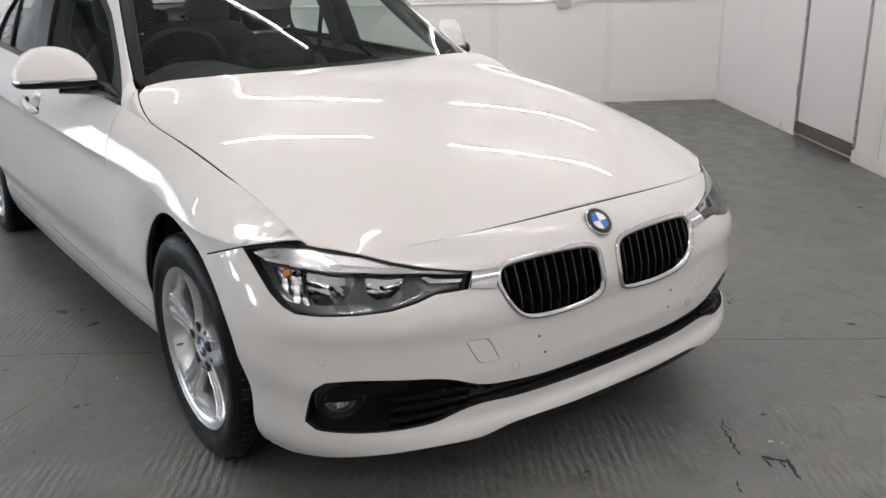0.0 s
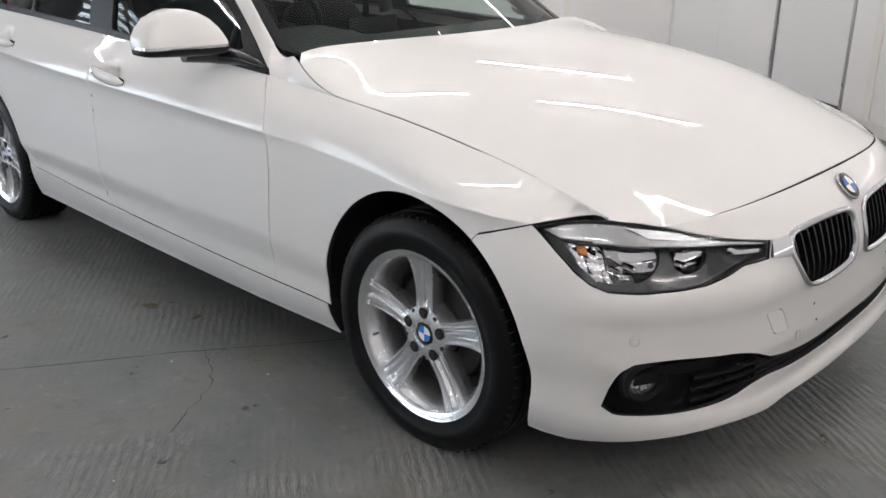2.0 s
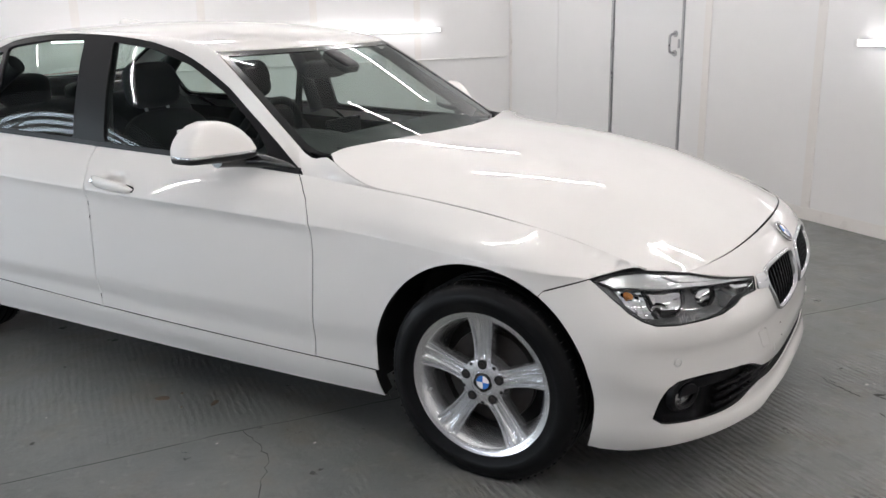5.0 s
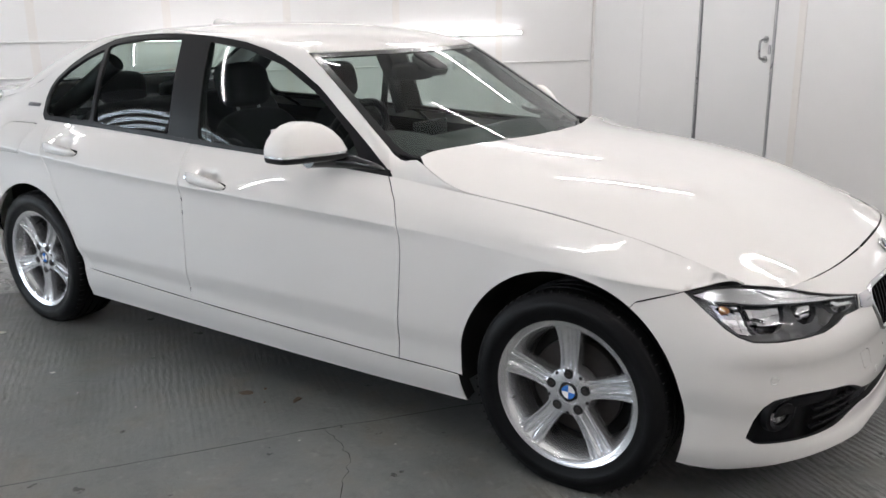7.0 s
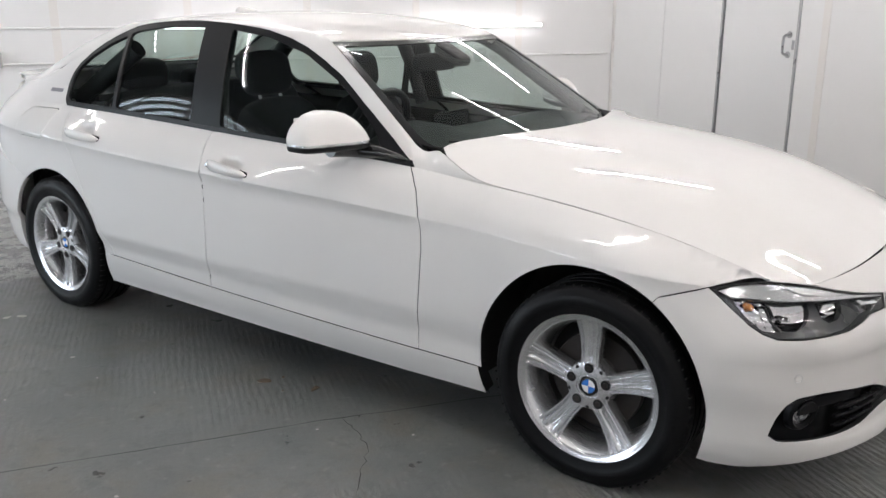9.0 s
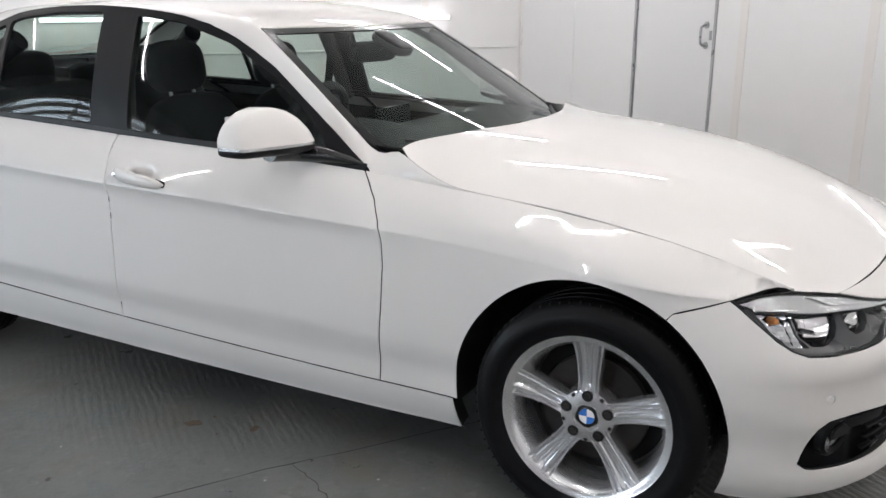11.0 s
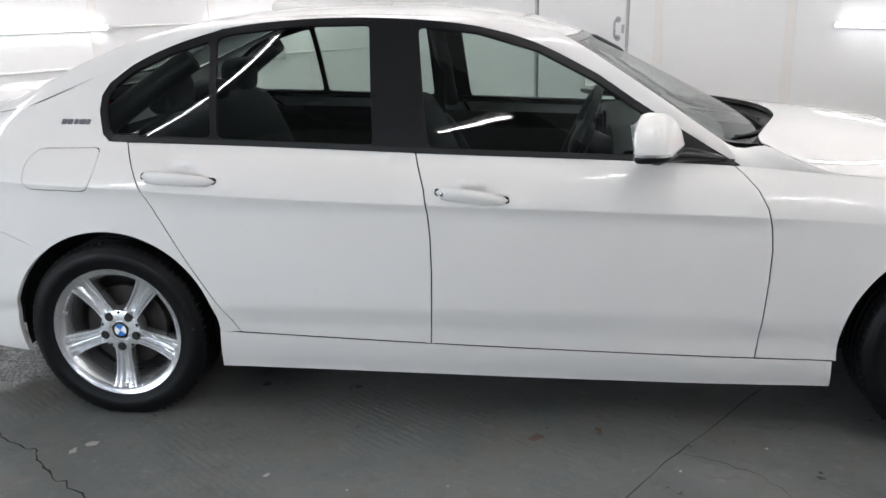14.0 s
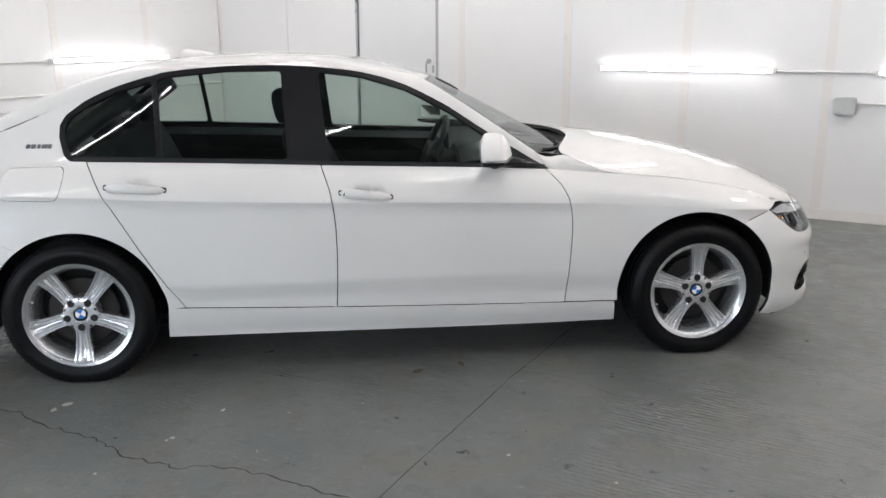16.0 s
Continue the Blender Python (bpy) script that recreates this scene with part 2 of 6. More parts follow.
# ---- building helpers ----
def part(name, bm, mat, parent=None, label="", m=None, bevel=0.0, flat=False):
    """Links a bmesh (or mesh) as one mesh object, under a thing or a part."""
    if isinstance(bm, bmesh.types.BMesh):
        if bevel:
            bmesh.ops.bevel(bm, geom=[e for e in bm.edges if len(e.link_faces) == 2 and e.calc_face_angle(0) > 0.5], offset=bevel, segments=2, affect="EDGES", clamp_overlap=True)
        me = bpy.data.meshes.new(name)
        bm.to_mesh(me)
        bm.free()
        if not flat:
            me.polygons.foreach_set("use_smooth", [True] * len(me.polygons))
            me.set_sharp_from_angle(angle=radians(38))
    else:
        me = bm
    if mat and not me.materials:
        me.materials.append(mat)
    ob = new(name, me)
    if parent:
        ob.parent = parent
    if m is not None:
        ob.matrix_basis = m
    if label:
        ob["label"] = label
    return ob


def box(bm, x0, y0, z0, x1, y1, z1):
    r = bmesh.ops.create_cube(bm, size=1.0, matrix=Matrix.LocRotScale(((x0 + x1) / 2, (y0 + y1) / 2, (z0 + z1) / 2), None, (abs(x1 - x0), abs(y1 - y0), abs(z1 - z0))))
    return r["verts"]


def boxed(*b):
    bm = bmesh.new()
    box(bm, *b)
    return bm


def tube(bm, points, r, n=10, cap=True):
    """A round bar along points; r is one radius or one for each point."""
    pts = [Vector(p) for p in points]
    rs = r if isinstance(r, (list, tuple)) else [r] * len(pts)
    rings, side = [], None
    for i, p in enumerate(pts):
        d = (pts[min(i + 1, len(pts) - 1)] - pts[max(i - 1, 0)]).normalized()
        side = d.orthogonal().normalized() if side is None else (side - d * side.dot(d)).normalized()
        o = d.cross(side)
        rings.append([bm.verts.new(p + rs[i] * (math.cos(2 * math.pi * k / n) * side + math.sin(2 * math.pi * k / n) * o)) for k in range(n)])
    for a, b in zip(rings, rings[1:]):
        for k in range(n):
            bm.faces.new((a[k], a[(k + 1) % n], b[(k + 1) % n], b[k]))
    if cap:
        bm.faces.new(rings[0][::-1])
        bm.faces.new(rings[-1])
    return bm


def lathe(bm, profile, n=64, axis="y", closed=False):
    """Turns (radius, along) pairs about the y axis."""
    rings = []
    for r, a in profile:
        rings.append([bm.verts.new((r * math.cos(2 * math.pi * k / n), a, r * math.sin(2 * math.pi * k / n))) for k in range(n)])
    pairs = list(zip(rings, rings[1:])) + ([(rings[-1], rings[0])] if closed else [])
    for a, b in pairs:
        for k in range(n):
            bm.faces.new((a[k], a[(k + 1) % n], b[(k + 1) % n], b[k]))
    bmesh.ops.recalc_face_normals(bm, faces=bm.faces)
    return bm


def prism(bm, outline, depth, place=None):
    """An outline of (x, z) pairs, pushed along y by depth."""
    a = [bm.verts.new((x, 0, z)) for x, z in outline]
    b = [bm.verts.new((x, depth, z)) for x, z in outline]
    bm.faces.new(a)
    bm.faces.new(b[::-1])
    for i in range(len(a)):
        j = (i + 1) % len(a)
        bm.faces.new((a[j], a[i], b[i], b[j]))
    bmesh.ops.recalc_face_normals(bm, faces=bm.faces)
    if place is not None:
        bmesh.ops.transform(bm, matrix=place, verts=bm.verts)
    return bm


def rounded(outline, r, n=4):
    """An outline of (a, b) pairs with its corners rounded."""
    out, k = [], len(outline)
    for i in range(k):
        p, a, b = (Vector(outline[j % k]) for j in (i, i - 1, i + 1))
        da, db = a - p, b - p
        q = min(r, da.length * 0.48, db.length * 0.48)
        s, e = p + da.normalized() * q, p + db.normalized() * q
        for j in range(n + 1):
            t = j / n
            out.append(tuple((1 - t) ** 2 * s + 2 * t * (1 - t) * p + t * t * e))
    return out


# ---- the room: white panel walls, a grey painted floor ----
# local x runs along the wall with the door, local -y into the room
ROOM = pose(-2.983, 5.49, 0, 0, 0, -34.7)
LONG, DEEP, HIGH = 11.5, 10.0, 2.95


def room_thing(name, label, category, kind="", group=""):
    e = new(name)
    e.matrix_basis = ROOM
    return tagged(e, label, category, group, kind)


bm = bmesh.new()
bmesh.ops.create_grid(bm, x_segments=1, y_segments=1, size=0.5, matrix=ROOM @ Matrix.LocRotScale((LONG / 2, -DEEP / 2, 0), None, (LONG + 0.3, DEEP + 0.3, 1)))
for v in [f for f in bmesh.ops.extrude_face_region(bm, geom=list(bm.faces))["geom"] if isinstance(f, bmesh.types.BMVert)]:
    v.co.z -= 0.1
bmesh.ops.recalc_face_normals(bm, faces=bm.faces)
tagged(part("floor", bm, FLOOR, flat=True), "worn grey painted concrete workshop floor", "floor", kind="structure")

# white panels over the car; the unseen rest is darkened to dim glass reflections
bm = boxed(-0.15, -5.8, HIGH, LONG + 0.15, 0.15, HIGH + 0.1)
tagged(part("ceiling", bm, CEIL, m=ROOM, flat=True), "plain white panelled ceiling", "ceiling", kind="structure")
bm = boxed(-0.15, -DEEP - 0.15, HIGH, LONG + 0.15, -5.802, HIGH + 0.1)
tagged(part("ceiling_back", bm, DARK_CEIL, m=ROOM, flat=True), "unseen rear ceiling, darkened for the reflections", "ceiling", kind="structure")


def panelled_wall(name, label, seams, along, m, opening=None, strips=()):
    """A wall whose face is y = 0 of m, panels between the seams, cover strips over some of them."""
    edges = [0] + list(seams) + [along]
    bm = bmesh.new()
    if opening:
        a, b, z0, z1 = opening
        box(bm, -0.1, 0.03, 0, a, 0.14, HIGH)
        box(bm, b, 0.03, 0, along + 0.1, 0.14, HIGH)
        box(bm, a, 0.03, z1, b, 0.14, HIGH)
        if z0 > 0.01:
            box(bm, a, 0.03, 0, b, 0.14, z0)
    else:
        box(bm, -0.1, 0.03, 0, along + 0.1, 0.14, HIGH)
    wall = tagged(part(name, bm, STRIP, m=m, flat=True), label, "wall", kind="structure")
    for a, b in zip(edges, edges[1:]):
        z0, z1 = 0.0, HIGH
        if opening and a >= opening[0] - 0.01 and b <= opening[1] + 0.01:
            z0 = opening[3]
        bm = boxed(a + 0.002, 0, z0, b - 0.002, 0.029, z1)
        part("panel", bm, WALL, wall, bevel=0.003)
    for s, w in strips:
        part("cover_strip", boxed(s - w / 2, -0.005, 0.0, s + w / 2, -0.0002, HIGH), STRIP, wall, bevel=0.002)
    part("skirting", boxed(0.0, -0.012, 0, (opening[0] if opening else along), -0.0055, 0.085), STRIP, wall, bevel=0.002)
    if opening:
        part("skirting", boxed(opening[1], -0.012, 0, along, -0.0055, 0.085), STRIP, wall, bevel=0.002)
    return wall


DOOR_A, DOOR_B, DOOR_TOP = 1.84, 2.75, 2.08
panelled_wall("wall_north", "white insulated panel wall with flat cover strips", (0.95, DOOR_A, DOOR_B, 3.035, 4.09, 5.15, 6.27, 7.35, 8.4, 9.45, 10.5), LONG, ROOM, (DOOR_A, DOOR_B, 0.10, DOOR_TOP), [(x, 0.075) for x in (3.035, 4.09, 5.15, 6.27, 7.35, 8.4, 9.45, 10.5)] + [(0.03, 0.05)])
WEST_SEAMS = (1.07, 2.15, 3.20, 4.26, 5.35, 6.45, 7.55, 8.65)
panelled_wall("wall_west", "white insulated panel wall with pale cover strips", [DEEP - v for v in WEST_SEAMS[::-1]], DEEP, ROOM @ pose(0, 0, 0, 0, 0, 90) @ pose(-DEEP, 0, 0), strips=[(DEEP - v, 0.07) for v in WEST_SEAMS])
GATE = (0.9, 4.4, 0.25, 2.45)
PANES = [(x, x + 0.50, 0.95, 1.50) for x in (4.85, 5.75, 6.65, 7.55)]
SOUTH = ROOM @ pose(0, -DEEP, 0)
bm = bmesh.new()
last = -0.1
for a, b, z0, z1 in [GATE] + PANES:
    box(bm, last, -0.14, 0, a, 0.0, HIGH)
    box(bm, a, -0.14, 0, b, 0.0, z0)
    box(bm, a, -0.14, z1, b, 0.0, HIGH)
    last = b
box(bm, last, -0.14, 0, LONG + 0.1, 0.0, HIGH)
# unseen wall, its blue-grey set for the side windows' reflections and the bounce
south = tagged(part("wall_south", bm, BACK_WALL, m=SOUTH, flat=True), "unseen grey wall with one wide and four small windows", "wall", kind="structure")
part("skirting", boxed(0.0, 0.0005, 0, LONG, 0.0065, 0.085), STRIP, south, bevel=0.002)
for k, (a, b, z0, z1) in enumerate(PANES):
    e = new("window_%d" % (k + 2))
    e.matrix_basis = SOUTH
    tagged(e, "small daylit window with a white frame", "window", kind="structure")
    sky_light = bpy.data.lights.new("daylight", "AREA")
    sky_light.shape, sky_light.size, sky_light.size_y, sky_light.energy, sky_light.color = "RECTANGLE", b - a - 0.08, z1 - z0 - 0.08, 16, (0.78, 0.88, 1.0)
    new("daylight", sky_light).matrix_basis = SOUTH @ pose((a + b) / 2, -0.11, (z0 + z1) / 2, 90, 0, 0)
    for x0, x1, y0, y1 in ((a + 0.002, a + 0.035, z0 + 0.002, z1 - 0.002), (b - 0.035, b - 0.002, z0 + 0.002, z1 - 0.002), (a + 0.036, b - 0.036, z0 + 0.002, z0 + 0.035), (a + 0.036, b - 0.036, z1 - 0.035, z1 - 0.002), (a + 0.036, b - 0.036, (z0 + z1) / 2 - 0.012, (z0 + z1) / 2 + 0.012)):
        part("window_frame", boxed(x0, -0.10, y0, x1, -0.05, y1), PVC, e, bevel=0.003)
# unseen wall closing the room, kept white to bounce light back
tagged(part("wall_east", boxed(0.0, -DEEP - 0.14, 0, 0.14, 0.14, HIGH), WALL, m=ROOM @ pose(LONG, 0, 0), flat=True), "unseen white wall closing the room", "wall", kind="structure")

# daylight in the window
lamp = bpy.data.lights.new("daylight", "AREA")
lamp.shape, lamp.size, lamp.size_y, lamp.energy, lamp.color = "RECTANGLE", GATE[1] - GATE[0] - 0.1, GATE[3] - GATE[2] - 0.1, 165, (0.76, 0.88, 1.0)
day = new("daylight", lamp)
day.matrix_basis = ROOM @ pose((GATE[0] + GATE[1]) / 2, -DEEP + 0.0, (GATE[2] + GATE[3]) / 2, 90, 0, 0)
glazed = room_thing("window_1", "wide daylight window with broad white slats", "window", "structure")
for x in np.linspace(GATE[0] + 0.03, GATE[1] - 0.03, 5):
    part("glazing_bar", boxed(x - 0.025, -DEEP + 0.01, GATE[2] + 0.002, x + 0.025, -DEEP + 0.05, GATE[3] - 0.002), PVC, glazed, bevel=0.004)
for z in np.linspace(GATE[2] + 0.05, GATE[3] - 0.05, 11):
    part("slat", boxed(GATE[0] + 0.002, -DEEP + 0.012, z - 0.048, GATE[1] - 0.002, -DEEP + 0.048, z + 0.048), PVC, glazed, bevel=0.004)
# darker colour here stands in for the shade inside the rim
bm = bmesh.new()
bmesh.ops.create_grid(bm, x_segments=1, y_segments=1, size=40, matrix=Matrix.Translation((0, 0, -0.12)))
tagged(part("ground", bm, material("yard_concrete", (0.22, 0.22, 0.21), 0.8, vary=0.2, scale=8, bump=0.3), flat=True), "plain concrete yard outside the window", "ground", kind="structure")

# the white door in the panel wall
door = room_thing("door_1", "closed white panel door with a steel bow handle", "door", "structure")
part("leaf", boxed(DOOR_A + 0.012, 0.004, 0.115, DOOR_B - 0.012, 0.050, DOOR_TOP - 0.012), DOORWHITE, door, bevel=0.003)
for a, b in ((DOOR_A - 0.02, DOOR_A + 0.006), (DOOR_B - 0.006, DOOR_B + 0.02)):
    part("frame", boxed(a, -0.010, 0.10, b, 0.05, DOOR_TOP + 0.02), STEEL, door, "thin grey metal door edge", bevel=0.002)
part("frame", boxed(DOOR_A + 0.006, -0.008, DOOR_TOP - 0.006, DOOR_B - 0.006, 0.05, DOOR_TOP + 0.02), STEEL, door, bevel=0.002)
part("threshold", boxed(DOOR_A + 0.002, -0.018, 0.035, DOOR_B - 0.002, 0.06, 0.108), KICK, door, "worn brown metal threshold", bevel=0.004)
for z in (0.35, 1.12, 1.85):
    part("hinge", tube(bmesh.new(), [(DOOR_A + 0.003, -0.017, z - 0.045), (DOOR_A + 0.003, -0.017, z + 0.045)], 0.008), STEEL, door)
hx = DOOR_B - 0.085
handle = part("handle", tube(bmesh.new(), [(hx, 0.004, 1.06), (hx, -0.030, 1.062), (hx, -0.052, 1.075), (hx, -0.056, 1.10), (hx, -0.056, 1.17), (hx, -0.052, 1.195), (hx, -0.030, 1.208), (hx, 0.004, 1.21)], 0.010, 12), STEEL, door, "brushed steel bow handle")
for z in (1.06, 1.21):
    part("handle_plate", tube(bmesh.new(), [(hx, 0.0035, z), (hx, -0.003, z)], 0.026, 20), STEEL, handle)
part("lock_plate", boxed(hx + 0.035, -0.003, 1.10, hx + 0.06, 0.0035, 1.17), STEEL, door, bevel=0.001)


# tube lamps along the walls, with their conduits and boxes
def wall_lamp(m, length, z, out=0.05):
    e = new("wall_lamp")
    e.matrix_basis = m
    tagged(e, "lit white tube lamp fixed to the wall panels", "lamp", "tube lamps")
    part("fitting", boxed(0, -0.030, z - 0.022, length, -0.0056, z + 0.022), PVC, e, bevel=0.005)
    part("tube", tube(bmesh.new(), [(0.03, -out, z), (length - 0.03, -out, z)], 0.016, 12), TUBE, e, "glowing white tube")
    for x in (0.012, length - 0.012):
        part("end_cap", boxed(x - 0.014, -out - 0.02, z - 0.022, x + 0.014, -0.031, z + 0.022), PVC, e, bevel=0.004)
    return e


WEST = ROOM @ pose(0, 0, 0, 0, 0, 90)  # local x runs from the corner: negative into the room
TUBE_Z, LOW_Z = 1.18, 0.93
WEST_TUBE_Z = 1.24
for a, b in ((4.40, 5.88), (6.60, 8.05)):
    wall_lamp(ROOM @ pose(a, 0, 0), b - a, TUBE_Z)
for a, b in ((2.25, 0.82), (4.50, 3.10)):
    wall_lamp(WEST @ pose(-a, 0, 0), a - b, WEST_TUBE_Z)


def conduit(m, a, b, z, r=0.010):
    e = part("conduit", tube(bmesh.new(), [(a, -0.006 - r, z), (b, -0.006 - r, z)], r, 8), PVC)
    e.matrix_basis = m
    return tagged(e, "thin white plastic conduit along the wall", "pipe", "wall conduits")


conduit(ROOM, 5.88, 6.60, TUBE_Z)
conduit(ROOM, 6.48, 9.0, 0.945)
conduit(WEST, -3.10, -2.25, WEST_TUBE_Z)
conduit(WEST, -9.5, -4.50, WEST_TUBE_Z)
conduit(WEST, -9.5, -0.05, 0.945)


def socket_box(m, x, z, w=0.15, h=0.15):
    e = part("junction_box", boxed(x - w / 2, -0.075, z - h / 2, x + w / 2, -0.0056, z + h / 2), PVC_GREY, bevel=0.008)
    e.matrix_basis = m
    tagged(e, "pale grey square junction box on the wall", "box", "junction boxes")
    part("lid", boxed(x - w / 2 + 0.008, -0.081, z - h / 2 + 0.008, x + w / 2 - 0.008, -0.0755, z + h / 2 - 0.008), PVC_GREY, e, bevel=0.003)
    return e


socket_box(ROOM, 6.415, 0.925, 0.16, 0.14)
socket_box(WEST, -1.51, 0.955, 0.13, 0.13)
socket_box(WEST, -5.85, 0.985, 0.13, 0.13)

# tube lamps under the ceiling, in rows


def ceiling_lamp(x, y, turn=0, length=1.5):
    e = new("ceiling_lamp")
    e.matrix_basis = ROOM @ pose(x, y, HIGH, 0, 0, turn)
    tagged(e, "lit white batten lamp under the ceiling", "lamp", "ceiling lamps")
    part("body", boxed(-length / 2, -0.04, -0.055, length / 2, 0.04, -0.0005), PVC, e, bevel=0.006)
    part("tube", tube(bmesh.new(), [(-length / 2 + 0.03, 0, -0.078), (length / 2 - 0.03, 0, -0.074)], 0.0135, 12), BATTEN, e, "glowing white tube")
    return e


for x in (1.75, 3.65, 5.65, 7.4, 9.3):
    for y in (-1.45, -3.85):
        ceiling_lamp(x, y, 90, 1.75)
for x, turn in ((1.75, 90), (3.92, 83), (6.66, 101), (9.0, 90)):
    ceiling_lamp(x, -7.25, turn, 2.2)


# ---- marks on the floor ----
def floor_line(name, label, pts, width, mat, wobble=0.015, seed=1, step=0.05):
    """A narrow uneven ribbon lying on the floor: a crack or a joint."""
    rng = random.Random(seed)
    path = []
    for (ax, ay), (bx, by) in zip(pts, pts[1:]):
        n = max(2, int(math.hypot(bx - ax, by - ay) / step))
        for i in range(n):
            t = i / n
            path.append(Vector((ax + (bx - ax) * t + rng.uniform(-wobble, wobble), ay + (by - ay) * t + rng.uniform(-wobble, wobble), 0.0015)))
    path.append(Vector((*pts[-1], 0.0015)))
    bm, last = bmesh.new(), None
    for i, p in enumerate(path):
        d = (path[min(i + 1, len(path) - 1)] - path[max(i - 1, 0)]).normalized()
        o = Vector((-d.y, d.x, 0)) * width * rng.uniform(0.35, 1.0) * (0.3 if i in (0, len(path) - 1) else 1)
        now = [bm.verts.new(p + o), bm.verts.new(p - o)]
        if last:
            bm.faces.new((last[0], now[0], now[1], last[1]))
        last = now
    bmesh.ops.recalc_face_normals(bm, faces=bm.faces)
    for f in bm.faces:
        if f.normal.z < 0:
            f.normal_flip()
    return tagged(part(name, bm, mat, flat=True), label, "floor crack", kind="structure")


floor_line("slab_joint", "dark dirty joint between two floor slabs", [(-2.6, -3.42), (-1.566, -2.0), (-1.315, -1.624), (-0.931, -1.046), (0.43, 0.84), (0.84, 1.37), (2.2, 3.3)], 0.0036, JOINT, 0.004, 3, 0.08)
floor_line("slab_joint", "dark dirty joint between two floor slabs", [(-3.2, 1.75), (-1.62, 3.43), (-1.21, 3.97)], 0.004, JOINT, 0.004, 4, 0.08)
floor_line("floor_crack", "jagged dark crack in the painted floor", [(-4.1, -0.70), (-3.50, -0.90), (-3.25, -1.03), (-3.08, -1.138), (-3.005, -1.163), (-2.908, -1.243), (-2.829, -1.323), (-2.708, -1.387), (-2.59, -1.476), (-2.518, -1.562), (-2.454, -1.621), (-2.307, -1.689), (-2.274, -1.73), (-2.199, -1.71), (-2.128, -1.723), (-2.056, -1.748), (-1.953, -1.804), (-1.852, -1.867), (-1.754, -1.942), (-1.66, -1.989)], 0.0045, CRACK, 0.010, 7, 0.02)
floor_line("floor_crack", "jagged dark crack in the painted floor", [(-0.885, -0.975), (-0.868, -0.985), (-0.74, -1.037), (-0.644, -1.115), (-0.57, -1.235), (-0.517, -1.31)], 0.0020, CRACK, 0.010, 9, 0.025)

for i, (pts, w) in enumerate((([(1.025, 0.350), (1.05, 0.362), (1.087, 0.386), (1.13, 0.353), (1.157, 0.335)], 0.009), ([(1.035, 0.345), (1.075, 0.326)], 0.006), ([(1.07, 0.375), (1.10, 0.350)], 0.005),
                               ([(0.86, 0.40), (0.93, 0.35), (0.985, 0.31)], 0.004), ([(0.83, 0.44), (0.89, 0.395)], 0.003), ([(1.06, 0.20), (1.10, 0.165)], 0.004))):
    floor_line("dirt_streak", "dark dirt caught in the floor's trowel ridges", pts, w, CRACK, 0.006, 40 + i, 0.012)


def flake(name, label, category, x, y, size, mat, seed):
    """A small crumpled scrap lying on the floor."""
    rng = random.Random(seed)
    bm = bmesh.new()
    rim = [bm.verts.new((size * rng.uniform(0.5, 1.0) * math.cos(a), size * rng.uniform(0.25, 0.7) * math.sin(a), 0.002 + rng.uniform(0, size * 0.10))) for a in np.linspace(0, 2 * math.pi, 12)[:-1]]
    low = [bm.verts.new((v.co.x * 0.9, v.co.y * 0.9, 0.0003)) for v in rim]
    mid = bm.verts.new((0, 0, size * 0.12))
    for i in range(len(rim)):
        j = (i + 1) % len(rim)
        bm.faces.new((rim[i], rim[j], mid))
        bm.faces.new((low[i], low[j], rim[j], rim[i]))
    bm.faces.new(low[::-1])
    ob = part(name, bm, mat, m=pose(x, y, 0, 0, 0, rng.uniform(0, 180)))
    return tagged(ob, label, category, "floor litter")


for i, (x, y, s) in enumerate(((-1.343, -0.931, 0.035), (-1.133, -0.863, 0.033), (-1.31, -0.86, 0.012), (-1.22, -0.95, 0.010))):
    flake("dry_leaf", "small crumpled brown leaf on the floor", "leaf", x, y, s, LEAF, 20 + i)
for i, (x, y, s) in enumerate(((-2.17, -1.241, 0.013), (-2.33, -1.475, 0.016), (-2.35, -1.49, 0.010), (-0.75, -2.0, 0.009), (-1.08, -1.76, 0.009), (-2.82, -1.11, 0.030), (-2.86, -1.16, 0.022), (-2.55, -1.72, 0.008), (-1.9, -1.3, 0.006), (0.996, 0.441, 0.010), (1.02, 0.46, 0.005), (-0.894, -1.095, 0.006), (-0.60, -0.93, 0.005), (1.3, 0.1, 0.005), (-0.35, -1.62, 0.006), (-0.42, -1.52, 0.005), (-1.6, -1.25, 0.005), (-2.0, -1.62, 0.006))):
    flake("paint_chip", "pale flake of loose floor paint", "paint chip", x, y, s, CHIP, 50 + i)


